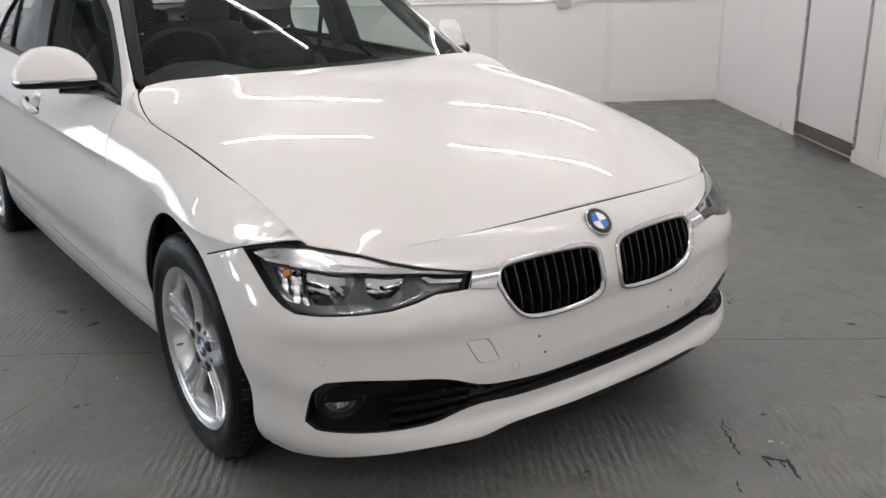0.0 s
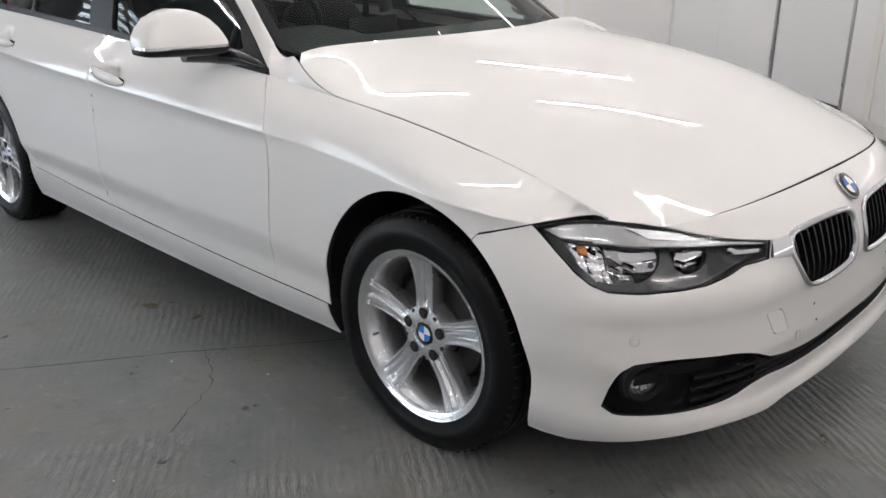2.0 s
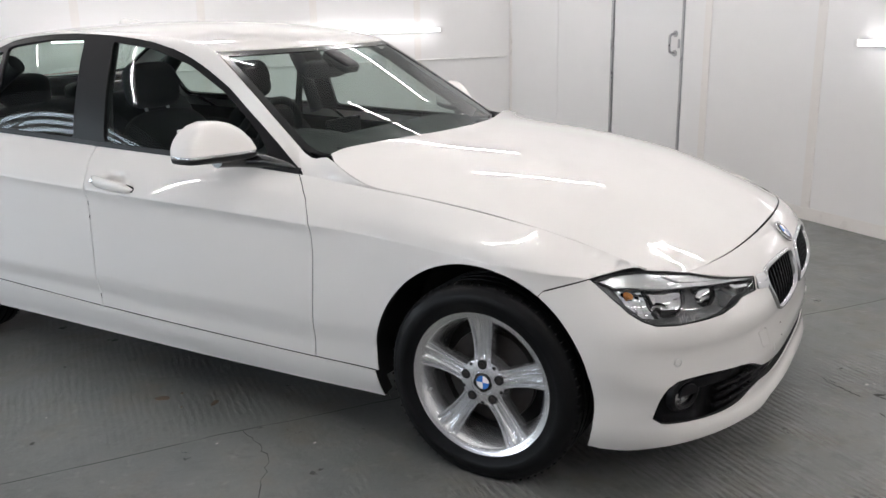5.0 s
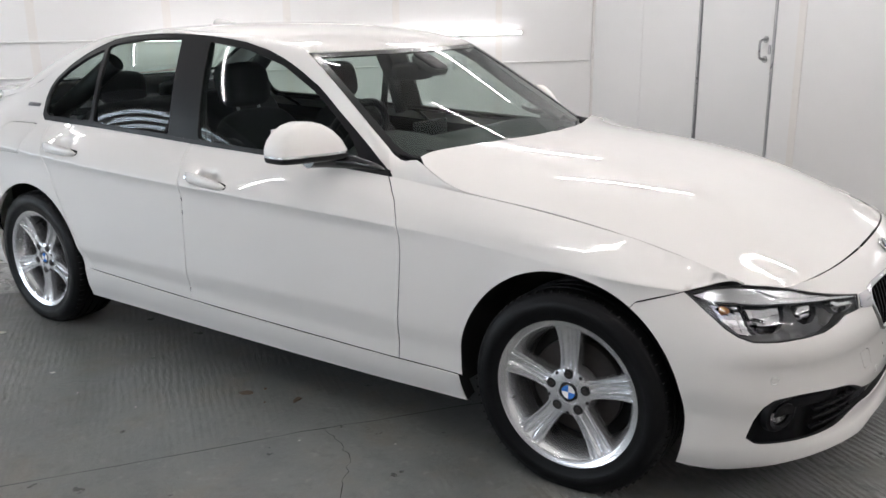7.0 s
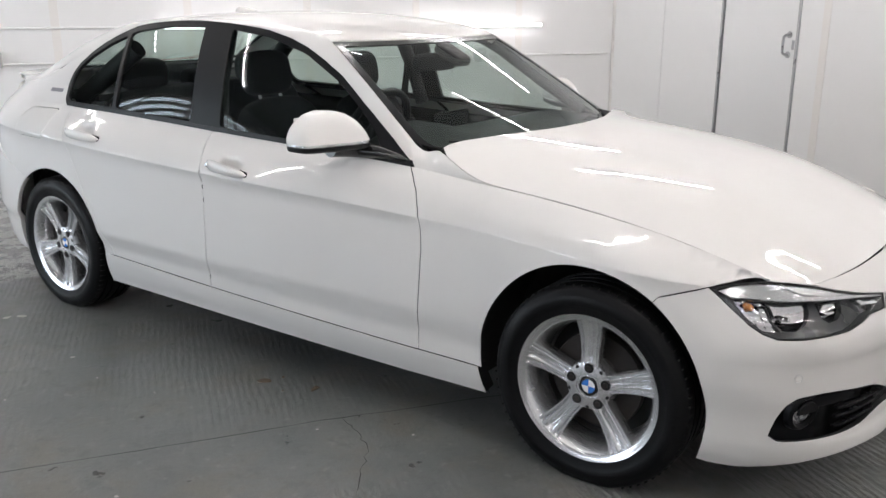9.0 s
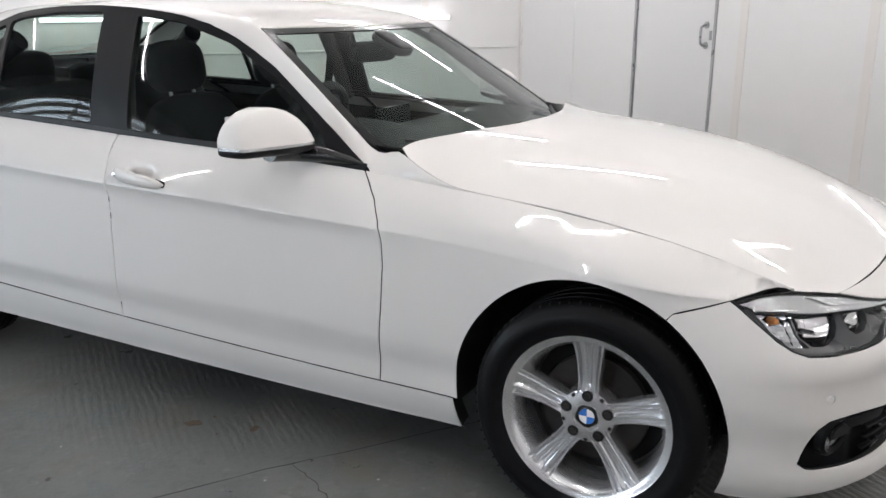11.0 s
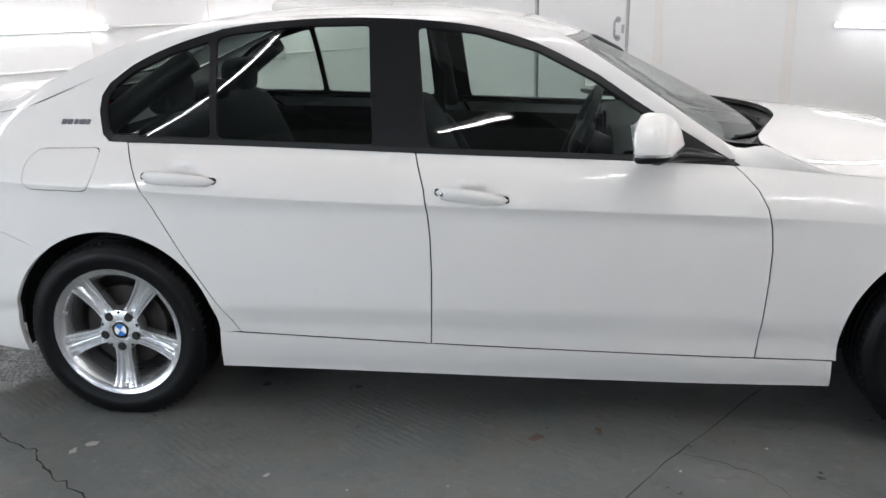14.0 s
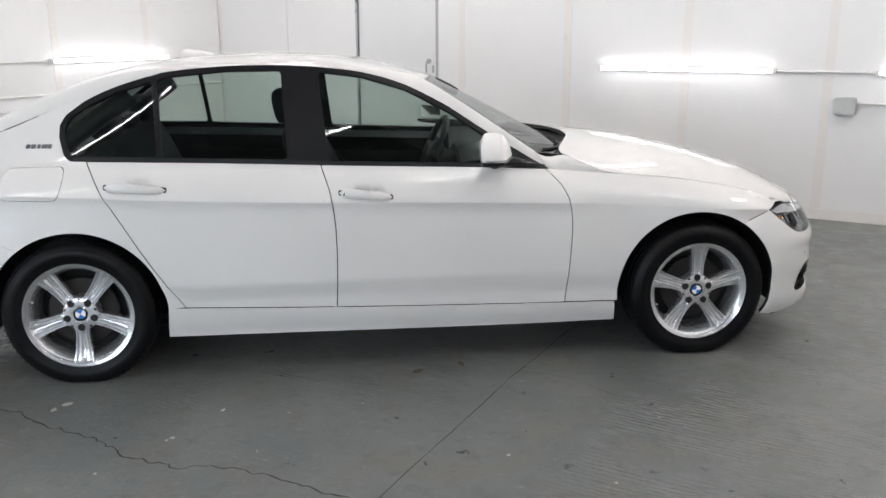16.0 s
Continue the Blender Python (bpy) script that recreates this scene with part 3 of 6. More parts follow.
# ---- the car's skin, as smooth functions of place (x ahead from the front axle, y to the left, z up) ----
def curve(*pairs):
    """A smooth curve through (x, value) pairs, flat beyond its ends."""
    xs = np.array([p[0] for p in pairs], float)
    vs = np.array([p[1] for p in pairs], float)
    d = np.diff(vs) / np.diff(xs)
    m = np.zeros(len(xs))
    m[0], m[-1] = d[0], d[-1]
    for i in range(1, len(xs) - 1):
        if d[i - 1] * d[i] > 0:
            h0, h1 = xs[i] - xs[i - 1], xs[i + 1] - xs[i]
            w1, w2 = 2 * h1 + h0, h1 + 2 * h0
            m[i] = (w1 + w2) / (w1 / d[i - 1] + w2 / d[i])

    def f(x):
        x = np.clip(np.asarray(x, float), xs[0], xs[-1])
        i = np.clip(np.searchsorted(xs, x) - 1, 0, len(xs) - 2)
        h = xs[i + 1] - xs[i]
        t = (x - xs[i]) / h
        return ((1 + 2 * t) * (1 - t) ** 2 * vs[i] + t * (1 - t) ** 2 * h * m[i]
                + t * t * (3 - 2 * t) * vs[i + 1] + t * t * (t - 1) * h * m[i + 1])
    return f


def fair(f, reach, lo, hi):
    """The same curve with its bends spread over about reach, so that reflections run smoothly."""
    k = np.linspace(-2, 2, 9)
    w = np.exp(-k * k / 2)
    w /= w.sum()
    e = 1e-3
    s0, s1 = (f(lo + e) - f(lo)) / e, (f(hi) - f(hi - e)) / e

    def g(x):
        x = np.asarray(x, float)
        c = np.clip(x, lo, hi)
        total = 0
        for d, q in zip(k * reach, w):
            y = c + d
            total = total + q * (f(np.clip(y, lo, hi)) + s0 * np.minimum(y - lo, 0) + s1 * np.maximum(y - hi, 0))
        return total
    return g


def smooth(a, b, x):
    t = np.clip((np.asarray(x, float) - a) / (b - a), 0, 1)
    return t * t * (3 - 2 * t)


def smin(a, b, k):
    return 0.5 * (a + b - np.sqrt((a - b) ** 2 + k * k))


X0, XR = 0.05, -2.95
plan = curve((-3.3, 0.884), (-2.81, 0.896), (-2.3, 0.894), (-1.7, 0.888), (-1.1, 0.874), (-0.64, 0.858), (-0.40, 0.846), (-0.2, 0.856), (0.0, 0.876), (0.1, 0.882))
top_z = curve((-3.9, 0.985), (-2.9, 0.966), (-2.4, 0.954), (-1.67, 0.928), (-0.725, 0.893), (-0.5, 0.872), (-0.2, 0.846), (0.0, 0.820), (0.2, 0.782), (0.4, 0.727), (0.47, 0.706), (0.56, 0.672), (0.66, 0.626))
top_w = curve((-3.9, 0.72), (-3.2, 0.762), (-2.79, 0.762), (-1.7, 0.766), (-0.725, 0.758), (-0.4, 0.752), (0.0, 0.748), (0.2, 0.738), (0.47, 0.714))
swage_z = curve((-3.6, 0.865), (-2.9, 0.838), (-2.36, 0.808), (-1.74, 0.785), (-1.26, 0.772), (-0.66, 0.751), (-0.3, 0.730), (0.1, 0.705), (0.4, 0.690))
plan, top_z = fair(plan, 0.07, -3.3, 0.1), fair(top_z, 0.06, -3.9, 0.66)
top_w, swage_z = fair(top_w, 0.10, -3.9, 0.47), fair(swage_z, 0.15, -3.6, 0.4)
sill_z = curve((-3.4, 0.36), (-2.43, 0.331), (-1.69, 0.306), (-0.40, 0.273), (0.4, 0.26))
low_z = curve((-3.4, 0.15), (-2.44, 0.187), (-0.39, 0.170), (0.4, 0.17))
section = curve((0.0, -0.050), (0.5, -0.026), (0.9, -0.016), (1.0, -0.0145), (1.4, -0.0125), (1.75, -0.0015), (2.0, 0.0050), (2.35, 0.0036), (2.60, -0.0005), (2.78, -0.0060), (2.88, -0.0082), (2.95, -0.0055), (3.0, 0.0))
shoulder = curve((0.0, 0.0), (0.1, 0.05), (0.4, 0.26), (0.7, 0.55), (1.0, 1.0))
bluff = curve((0.15, 3.1), (0.50, 3.1), (0.60, 2.75), (0.68, 2.4), (0.72, 2.3))
nose_x = curve((0.10, 0.66), (0.15, 0.735), (0.20, 0.778), (0.235, 0.779), (0.275, 0.762), (0.33, 0.765), (0.40, 0.772), (0.50, 0.765), (0.58, 0.752), (0.64, 0.735), (0.68, 0.706), (0.705, 0.665), (0.74, 0.60))
tail_x = curve((0.15, -3.76), (0.30, -3.83), (0.55, -3.855), (0.75, -3.80), (0.90, -3.79), (1.00, -3.80), (1.10, -3.76))


# the bumper's soft ledge under the lamps
ledge = curve((0.38, 0.0), (0.44, -0.006), (0.475, -0.0065), (0.525, 0.003), (0.55, 0.0055), (0.60, 0.002), (0.64, 0.0))


def section_w(x, z, xs):
    """Half width of the body's section at xs; the heights of its lines follow x."""
    low, sill, sw, top = low_z(x), sill_z(x), swage_z(x), top_z(x)
    crease = 0.43 + 0 * sill
    t = np.where(z < sill, (z - low) / (sill - low), np.where(z < crease, 1 + (z - sill) / (crease - sill), np.where(z < sw, 2 + (z - crease) / (sw - crease), 3 + (z - sw) / (top - sw))))
    return plan(xs) + section(np.minimum(t, 3)), t


def side_w(x, z):
    """Half width of the body at x and height z, sills to roof."""
    x, z = np.broadcast_arrays(np.asarray(x, float), np.asarray(z, float))
    w, t = section_w(x, z, np.minimum(x, X0))
    tw = top_w(x)
    w = np.where(t > 3, w + (tw - w) * shoulder(np.clip(t - 3, 0, 1)), w)
    fade = smooth(-0.85, -0.30, x) * smooth(0.24, 0.02, x)
    if np.any(fade > 0):
        flank, total = plan(np.minimum(x, X0)), 0
        for d in np.linspace(-0.42, 0.42, 13):
            q = t + d
            v = flank + section(np.minimum(q, 3))
            over = shoulder(np.clip(q - 3, 0, 1)) + np.maximum(q - 4, 0) * 1.6
            total = total + np.where(q > 3, v + (tw - v) * over, v) / 13
        w = np.where(t > 1.6, w + (total - w) * fade * smooth(1.6, 2.1, t) * smooth(4.0, 3.75, t), w)
    nx = nose_x(np.minimum(z, 0.70))
    f = np.clip((x - X0) / (nx - X0), 0, 0.999)
    n = bluff(z)
    w = w * (1 - f ** n) ** (1 / n)
    lip = smooth(0.10, 0.34, x) * smooth(-0.045, -0.004, z - top_z(x))  # the wing turns up to meet the bonnet
    w = w + lip * np.maximum(tw - 0.003 - w, 0)
    g = np.clip((XR - x) / (XR - tail_x(z)), 0, 0.999)
    w = w * (1 - g ** 2.6) ** (1 / 2.6)
    up = np.maximum(z - top_z(x), 0)
    for hx, hz in ((-1.545, 0.818), (-2.52, 0.868)):  # the hollows behind the door handles
        w = w - 0.020 * np.exp(-(((x - hx) / 0.055) ** 2 + ((z - hz) / 0.026) ** 2) ** 2)
    return w - np.where(up > 0, 0.20 * up + 0.35 * up * up + 0.42 * up * (x + 1.95) ** 2, 0)


def front(u, z):
    """The wrap-round nose: u is 0 at the flank and 1 on the centre line. Gives x and half width."""
    u, z = np.broadcast_arrays(np.asarray(u, float), np.asarray(z, float))
    a = u * np.pi / 2
    w0, _ = section_w(np.full_like(z, X0), z, X0)
    c, s = np.cos(a), np.sin(a)
    p = 2 / bluff(z)
    d = 1 + ledge(z) * smooth(0.18, 0.42, u) * 1.3
    return X0 + (nose_x(z) - X0) * d * np.sign(s) * np.abs(s) ** p, w0 * (1 + (d - 1) * smooth(1.0, 0.5, u)) * np.sign(c) * np.abs(c) ** p


def back(u, z):
    u, z = np.broadcast_arrays(np.asarray(u, float), np.asarray(z, float))
    a = u * np.pi / 2
    w0 = side_w(np.full_like(z, XR), z)
    c, s = np.cos(a), np.sin(a)
    p = 2 / 2.6
    return XR + (tail_x(z) - XR) * np.sign(s) * np.abs(s) ** p, w0 * np.sign(c) * np.abs(c) ** p


def front_u(x, z):
    """The u of the nose at which it reaches x at height z."""
    f = np.clip((np.asarray(x, float) - X0) / (nose_x(z) - X0), 0, 1)
    return np.arcsin(f ** (bluff(z) / 2)) * 2 / np.pi


def back_u(x, z):
    f = np.clip((XR - np.asarray(x, float)) / (XR - tail_x(z)), 0, 1)
    return np.arcsin(f ** 1.3) * 2 / np.pi


hood_mid = curve((-0.75, 1.005), (-0.5, 0.985), (-0.2, 0.955), (0.0, 0.925), (0.2, 0.884), (0.4, 0.825), (0.55, 0.765), (0.62, 0.732), (0.68, 0.695))


def even(f, lo, hi, degree):
    """The same run as one polynomial, so that its bend changes evenly."""
    x = np.linspace(lo, hi, 120)
    c = np.polynomial.Polynomial.fit(x, f(x), degree)
    return lambda v: c(np.asarray(v, float))


hood_mid = even(hood_mid, -0.75, 0.68, 6)
hood_edge = even(lambda x: smin(top_z(x), hood_mid(x) - 0.03, 0.008) + smooth(-0.40, -0.66, x) * 0.058, -0.68, 0.66, 9)
hood_half = even(top_w, -0.70, 0.50, 4)
# the bonnet's front edge in plan, and how far the skin dips to meet the bumper there
hood_end = curve((0.0, 0.658), (0.146, 0.6557), (0.286, 0.6454), (0.408, 0.6276), (0.494, 0.606), (0.546, 0.590), (0.584, 0.575), (0.616, 0.560), (0.67, 0.507), (0.705, 0.468))
hood_dip = curve((0.0, 0.0015), (0.146, 0.0025), (0.286, 0.0075), (0.408, 0.0142), (0.494, 0.0190), (0.546, 0.0212), (0.584, 0.0224), (0.616, 0.0222), (0.67, 0.0145), (0.705, 0.007), (0.74, 0.0))


def hood_z(x, y):
    x, y = np.broadcast_arrays(np.asarray(x, float), np.abs(np.asarray(y, float)))
    s = y / hood_half(np.clip(x, -0.70, 0.47))
    fall = 0.36 * s ** 2 + 0.64 * s ** 4
    dip = hood_dip(y) * smooth(-0.50, 0.03, x - hood_end(y)) * 1.02
    return hood_mid(x) - (hood_mid(x) - hood_edge(x)) * fall - dip


roof_mid = curve((-3.3, 1.10), (-2.9, 1.300), (-2.6, 1.374), (-2.3, 1.396), (-2.0, 1.402), (-1.75, 1.395), (-1.54, 1.373), (-1.4, 1.350), (-1.3, 1.327), (-1.2, 1.297), (-1.1, 1.258), (-0.8, 1.13))
roof_mid = fair(roof_mid, 0.06, -3.3, -0.8)


def screen_z(x, y):
    return 1.012 + (-0.658 - x) * 0.522 - np.clip(0.114 + (x + 1.265) * 0.208, 0.06, 0.42) * np.square(y)


def rear_z(x, y):
    return 1.374 + (x + 2.62 + 0.30 * np.square(y)) * 0.515


def deck_z(x, y):
    return 1.105 + (x + 3.25) * 0.05 - 0.16 * np.abs(y) ** 3 - 2.5 * np.maximum(x + 2.95, 0)


def top(x, y):
    """Windscreen, roof, rear screen and boot as one height over the plan."""
    x, y = np.broadcast_arrays(np.asarray(x, float), np.asarray(y, float))
    r = roof_mid(x) - (0.60 + 0.40 * smooth(-1.3, -1.8, x)) * (0.07 * y * y + 0.10 * y ** 4)
    s = smin(smin(r, screen_z(x, y), 0.014), rear_z(x, y), 0.05)
    return -smin(-s, -deck_z(x, y), 0.04)




# ---- the car ----
car = new("car")
tagged(car, "parked white four-door saloon with silver five-spoke wheels", "car")


def flat_curve(pts, step):
    """Points along a polyline, no further apart than step."""
    out = []
    for a, b in zip(pts, pts[1:]):
        n = max(1, int(math.ceil(math.dist(a, b) / step)))
        out += [(a[0] + (b[0] - a[0]) * i / n, a[1] + (b[1] - a[1]) * i / n) for i in range(n)]
    return out + [tuple(pts[-1])]


def soft(pts, step=0.03):
    """A smooth open curve through points."""
    p = [Vector(q) for q in pts]
    p = [2 * p[0] - p[1]] + p + [2 * p[-1] - p[-2]]
    out = []
    for i in range(1, len(p) - 2):
        n = max(1, int((p[i + 1] - p[i]).length / step))
        for k in range(n):
            t = k / n
            out.append(tuple(0.5 * (2 * p[i] + (p[i + 1] - p[i - 1]) * t + (2 * p[i - 1] - 5 * p[i] + 4 * p[i + 1] - p[i + 2]) * t * t + (3 * p[i] - 3 * p[i + 1] - p[i - 1] + p[i + 2]) * t ** 3)))
    return out + [tuple(p[-2])]


def soft_ring(pts, n):
    """A smooth closed curve through points, as n even steps."""
    k = len(pts)
    dense = []
    for i in range(k):
        a, b, c, e = (Vector(pts[(i + j) % k]) for j in (-1, 0, 1, 2))
        for s in range(12):
            t = s / 12
            dense.append(0.5 * (2 * b + (c - a) * t + (2 * a - 5 * b + 4 * c - e) * t * t + (3 * b - 3 * c - a + e) * t ** 3))
    return resample([tuple(q) for q in dense] + [tuple(dense[0])], n + 1)[:-1]


def resample(pts, n):
    """n even steps along a polyline."""
    p = [Vector(q) for q in pts]
    acc = [0.0]
    for a, b in zip(p, p[1:]):
        acc.append(acc[-1] + (b - a).length)
    out, j = [], 0
    for i in range(n):
        d = acc[-1] * i / (n - 1)
        while j < len(p) - 2 and acc[j + 1] < d:
            j += 1
        t = min(1.0, max(0.0, (d - acc[j]) / max(1e-9, acc[j + 1] - acc[j])))
        out.append(tuple(p[j].lerp(p[j + 1], t)))
    return out


def inset(outline, d):
    """An outline moved inwards by d (outwards if minus)."""
    n = len(outline)
    area = sum(outline[i][0] * outline[(i + 1) % n][1] - outline[(i + 1) % n][0] * outline[i][1] for i in range(n))
    s = 1 if area > 0 else -1
    out = []
    for i in range(n):
        a, p, b = (Vector(outline[j % n]) for j in (i - 1, i, i + 1))
        e, f = (p - a), (b - p)
        if e.length < 1e-9 or f.length < 1e-9:
            continue
        n1, n2 = Vector((-e.y, e.x)).normalized() * s, Vector((-f.y, f.x)).normalized() * s
        m = n1 + n2
        m = m / max(0.35, m.length_squared / 2) if m.length > 1e-6 else n1
        q = p + d * m
        out.append((q.x, q.y))
    return out


def on_side(a, b):
    return np.stack([a, -side_w(a, b), b], -1)


def on_front(a, b):
    x, w = front(a, b)
    return np.stack([x, -w, b], -1)


def on_nose(a, b):
    """The middle of the nose by half width and height."""
    w0, _ = section_w(np.full_like(b, X0), b, X0)
    n = bluff(b)
    return np.stack([X0 + (nose_x(b) - X0) * (1 + 1.3 * ledge(b)) * (1 - np.abs(a / w0) ** n) ** (1 / n), -a, b], -1)


def nose_u(w, z):
    w0, _ = section_w(np.array(X0), np.array(z), X0)
    return float(np.arccos((w / w0) ** (bluff(z) / 2)) * 2 / np.pi)


def on_back(a, b):
    x, w = back(a, b)
    return np.stack([x, -w, b], -1)


def on_hood(a, b):
    return np.stack([a, b, hood_z(a, b)], -1)


def on_top(a, b):
    return np.stack([a, b, top(a, b)], -1)


def within(pts, loops):
    """Which points lie inside the loops, by the even-odd rule."""
    inside = np.zeros(len(pts), bool)
    for l in loops:
        q = np.array(l)
        for a, b in zip(q, np.roll(q, -1, 0)):
            if abs(b[1] - a[1]) > 1e-12:
                cross = (a[1] > pts[:, 1]) != (b[1] > pts[:, 1])
                inside ^= cross & (pts[:, 0] < (b[0] - a[0]) * (pts[:, 1] - a[1]) / (b[1] - a[1]) + a[0])
    return inside


def skin(surface, outline, step=0.03, holes=(), thick=0.018, lift=0.0, scale=1.0, edge_step=None, both=False, flip=False, bulge=None, dark_edge=False):
    """A panel cut out of a surface: outline and holes lie in the surface's own two coordinates. scale: how much finer
    its first
    coordinate is sampled. thick: the depth of the turned-in edge. both: adds the mirrored half. flip: the other side of
    the car.
    dark_edge: the turned-in edge is black but for its rim, painting in a shut line's shade."""
    edge_step = edge_step or step
    sc = lambda q: (q[0] * scale, q[1])
    loops = [flat_curve([sc(q) for q in list(l) + [l[0]]], edge_step)[:-1] for l in (outline, *holes)]
    verts, faces_in = [], []
    for l in loops:
        faces_in.append(list(range(len(verts), len(verts) + len(l))))
        verts += [Vector(q) for q in l]
    lo = np.min([tuple(v) for v in verts], 0)
    hi = np.max([tuple(v) for v in verts], 0)
    ga, gb = np.meshgrid(np.arange(lo[0] + step / 2, hi[0], step), np.arange(lo[1] + step / 2, hi[1], step))
    grid = np.stack([ga.ravel(), gb.ravel()], -1)
    ring = np.array([tuple(v) for v in verts])
    keep = np.ones(len(grid), bool)
    for i in range(0, len(grid), 2000):
        d = ((grid[i:i + 2000, None] - ring[None]) ** 2).sum(-1).min(1)
        keep[i:i + 2000] = d > (0.45 * min(step, edge_step * 1.5)) ** 2
    if surface is on_side:  # extra rows beside the swage line keep it crisp
        xs = np.arange(lo[0], hi[0], 0.02)
        rows = np.concatenate([np.stack([xs, swage_z(xs) + d], -1) for d in (-0.030, -0.012, -0.004, 0.0, 0.004, 0.012, 0.03)])
        gap = ((grid[:, None, 1] - (swage_z(grid[:, 0]) + 0.0)[:, None]) ** 2).min(1) > 0.036 ** 2
        far = np.ones(len(rows), bool)
        for i in range(0, len(rows), 2000):
            far[i:i + 2000] = ((rows[i:i + 2000, None] - ring[None]) ** 2).sum(-1).min(1) > 0.006 ** 2
        verts += [Vector(q) for q in rows[far & within(rows, loops)]]
        keep &= gap
    verts += [Vector(q) for q in grid[keep & within(grid, loops)]]
    edges_in = [(l[i], l[(i + 1) % len(l)]) for l in faces_in for i in range(len(l))]
    vo, _, fo, _, _, _ = mathutils_cdt(verts, edges_in, [], 0, 1e-7)
    ab = np.array([tuple(v) for v in vo])
    mid = np.array([ab[list(f)].mean(0) for f in fo])
    fo = [f for f, k in zip(fo, within(mid, loops)) if k]
    a, b = ab[:, 0] / scale, ab[:, 1]
    co = surface(a, b)
    e = 5e-4
    du = (surface(a + e / scale, b) - surface(a - e / scale, b))
    dv = (surface(a, b + e) - surface(a, b - e))
    nn = np.cross(du, dv)
    nn /= np.maximum(np.linalg.norm(nn, axis=1), 1e-12)[:, None]
    centre = np.array((-1.4, 0.0, 0.55))
    ref = co - centre
    ref[:, 0] *= 0.25
    nn *= np.sign((nn * ref).sum(1))[:, None]
    if bulge is None:
        co = co + nn * lift
    else:
        raised = lambda p, q: surface(p, q) + nn * (lift + bulge(p, q))[:, None]
        co = raised(a, b)
        n2 = np.cross(raised(a + e / scale, b) - raised(a - e / scale, b), raised(a, b + e) - raised(a, b - e))
        n2 /= np.maximum(np.linalg.norm(n2, axis=1), 1e-12)[:, None]
        nn = n2 * np.sign((n2 * nn).sum(1))[:, None]
    tris = []
    for f in fo:
        for k in range(1, len(f) - 1):
            t = (f[0], f[k], f[k + 1])
            g = np.cross(co[t[1]] - co[t[0]], co[t[2]] - co[t[0]])
            if np.linalg.norm(g) < 1e-12:
                continue
            tris.append(t if g @ (nn[t[0]] + nn[t[1]] + nn[t[2]]) > 0 else (t[0], t[2], t[1]))
    count = {}
    for t in tris:
        for i in range(3):
            k = (t[i], t[(i + 1) % 3])
            count[k] = count.get(k, 0) + 1
    border = [k for k in count if (k[1], k[0]) not in count]
    polys, norms, pts = [list(t) for t in tris], [[nn[i] for i in t] for t in tris], [tuple(c) for c in co]
    dark = []
    if thick:
        d1 = min(thick, 0.004) if dark_edge else thick
        below, deeper = {}, {}
        for i in sorted({v for q in border for v in q}):
            below[i] = len(pts)
            pts.append(tuple(co[i] - nn[i] * d1))
            if dark_edge and thick > d1:
                deeper[i] = len(pts)
                pts.append(tuple(co[i] - nn[i] * thick))
        for i, j in border:
            g = np.cross(co[j] - co[i], nn[i])
            g /= max(1e-9, np.linalg.norm(g))
            polys.append([i, below[i], below[j], j])
            norms.append([0.75 * g + 0.35 * nn[i], g, g, 0.75 * g + 0.35 * nn[j]])
            if deeper:
                dark.append(len(polys))
                polys.append([below[i], deeper[i], deeper[j], below[j]])
                norms.append([g, g, g, g])
    sides = [1, -1] if both else ([-1] if flip else [1])
    P, Q, N = [], [], []
    for s in sides:
        k = len(P)
        P += [(p[0], p[1] * s, p[2]) for p in pts]
        for q, n in zip(polys, norms):
            q, n = (q, n) if s > 0 else (q[::-1], n[::-1])
            Q.append([i + k for i in q])
            N += [(v[0], v[1] * s, v[2]) for v in n]
    me = bpy.data.meshes.new("skin")
    me.from_pydata(P, [], Q)
    me.polygons.foreach_set("use_smooth", [True] * len(me.polygons))
    # a crisp turn from face to edge
    rim = {(min(i, j) + s * len(pts), max(i, j) + s * len(pts)) for i, j in border for s in range(len(sides))} if thick else set()
    for q in me.edges:
        a, b = q.vertices
        if (min(a, b), max(a, b)) in rim:
            q.use_edge_sharp = True
    if dark:
        me.materials.append(PAINT)
        me.materials.append(DARK)
        for s in range(len(sides)):
            for i in dark:
                me.polygons[s * len(polys) + i].material_index = 1
    me.normals_split_custom_set(N)
    return me


from mathutils.geometry import delaunay_2d_cdt as mathutils_cdt


def arc(cx, cz, r, a0, a1, n=26, squash=1.0):
    return [(cx + r * math.cos(radians(a0 + (a1 - a0) * i / n)), cz + squash * r * math.sin(radians(a0 + (a1 - a0) * i / n))) for i in range(n + 1)]


GAP = 0.0023
ARCH_F, ARCH_R = (-0.012, 0.316, 0.379), (-2.805, 0.303, 0.378)
gap_1 = [(-0.735, 0.8935), (-0.705, 0.868), (-0.668, 0.829), (-0.640, 0.775), (-0.626, 0.715), (-0.620, 0.645), (-0.624, 0.540), (-0.633, 0.410), (-0.643, 0.281)]
gap_2 = [(-1.749, 0.930), (-1.728, 0.875), (-1.712, 0.830), (-1.699, 0.755), (-1.691, 0.675), (-1.688, 0.560), (-1.690, 0.440), (-1.697, 0.306)]
gap_3 = [(-2.744, 0.9625), (-2.716, 0.925), (-2.689, 0.880), (-2.638, 0.790), (-2.584, 0.697), (-2.531, 0.605), (-2.489, 0.535), (-2.428, 0.440), (-2.356, 0.331)]


def moved(pts, d):
    return [(x + d, z) for x, z in pts]


def at_sill(x, d=0.0):
    return (x, float(sill_z(x)) + d)


def at_top(x, d=0.0):
    return (x, float(top_z(x)) + d)


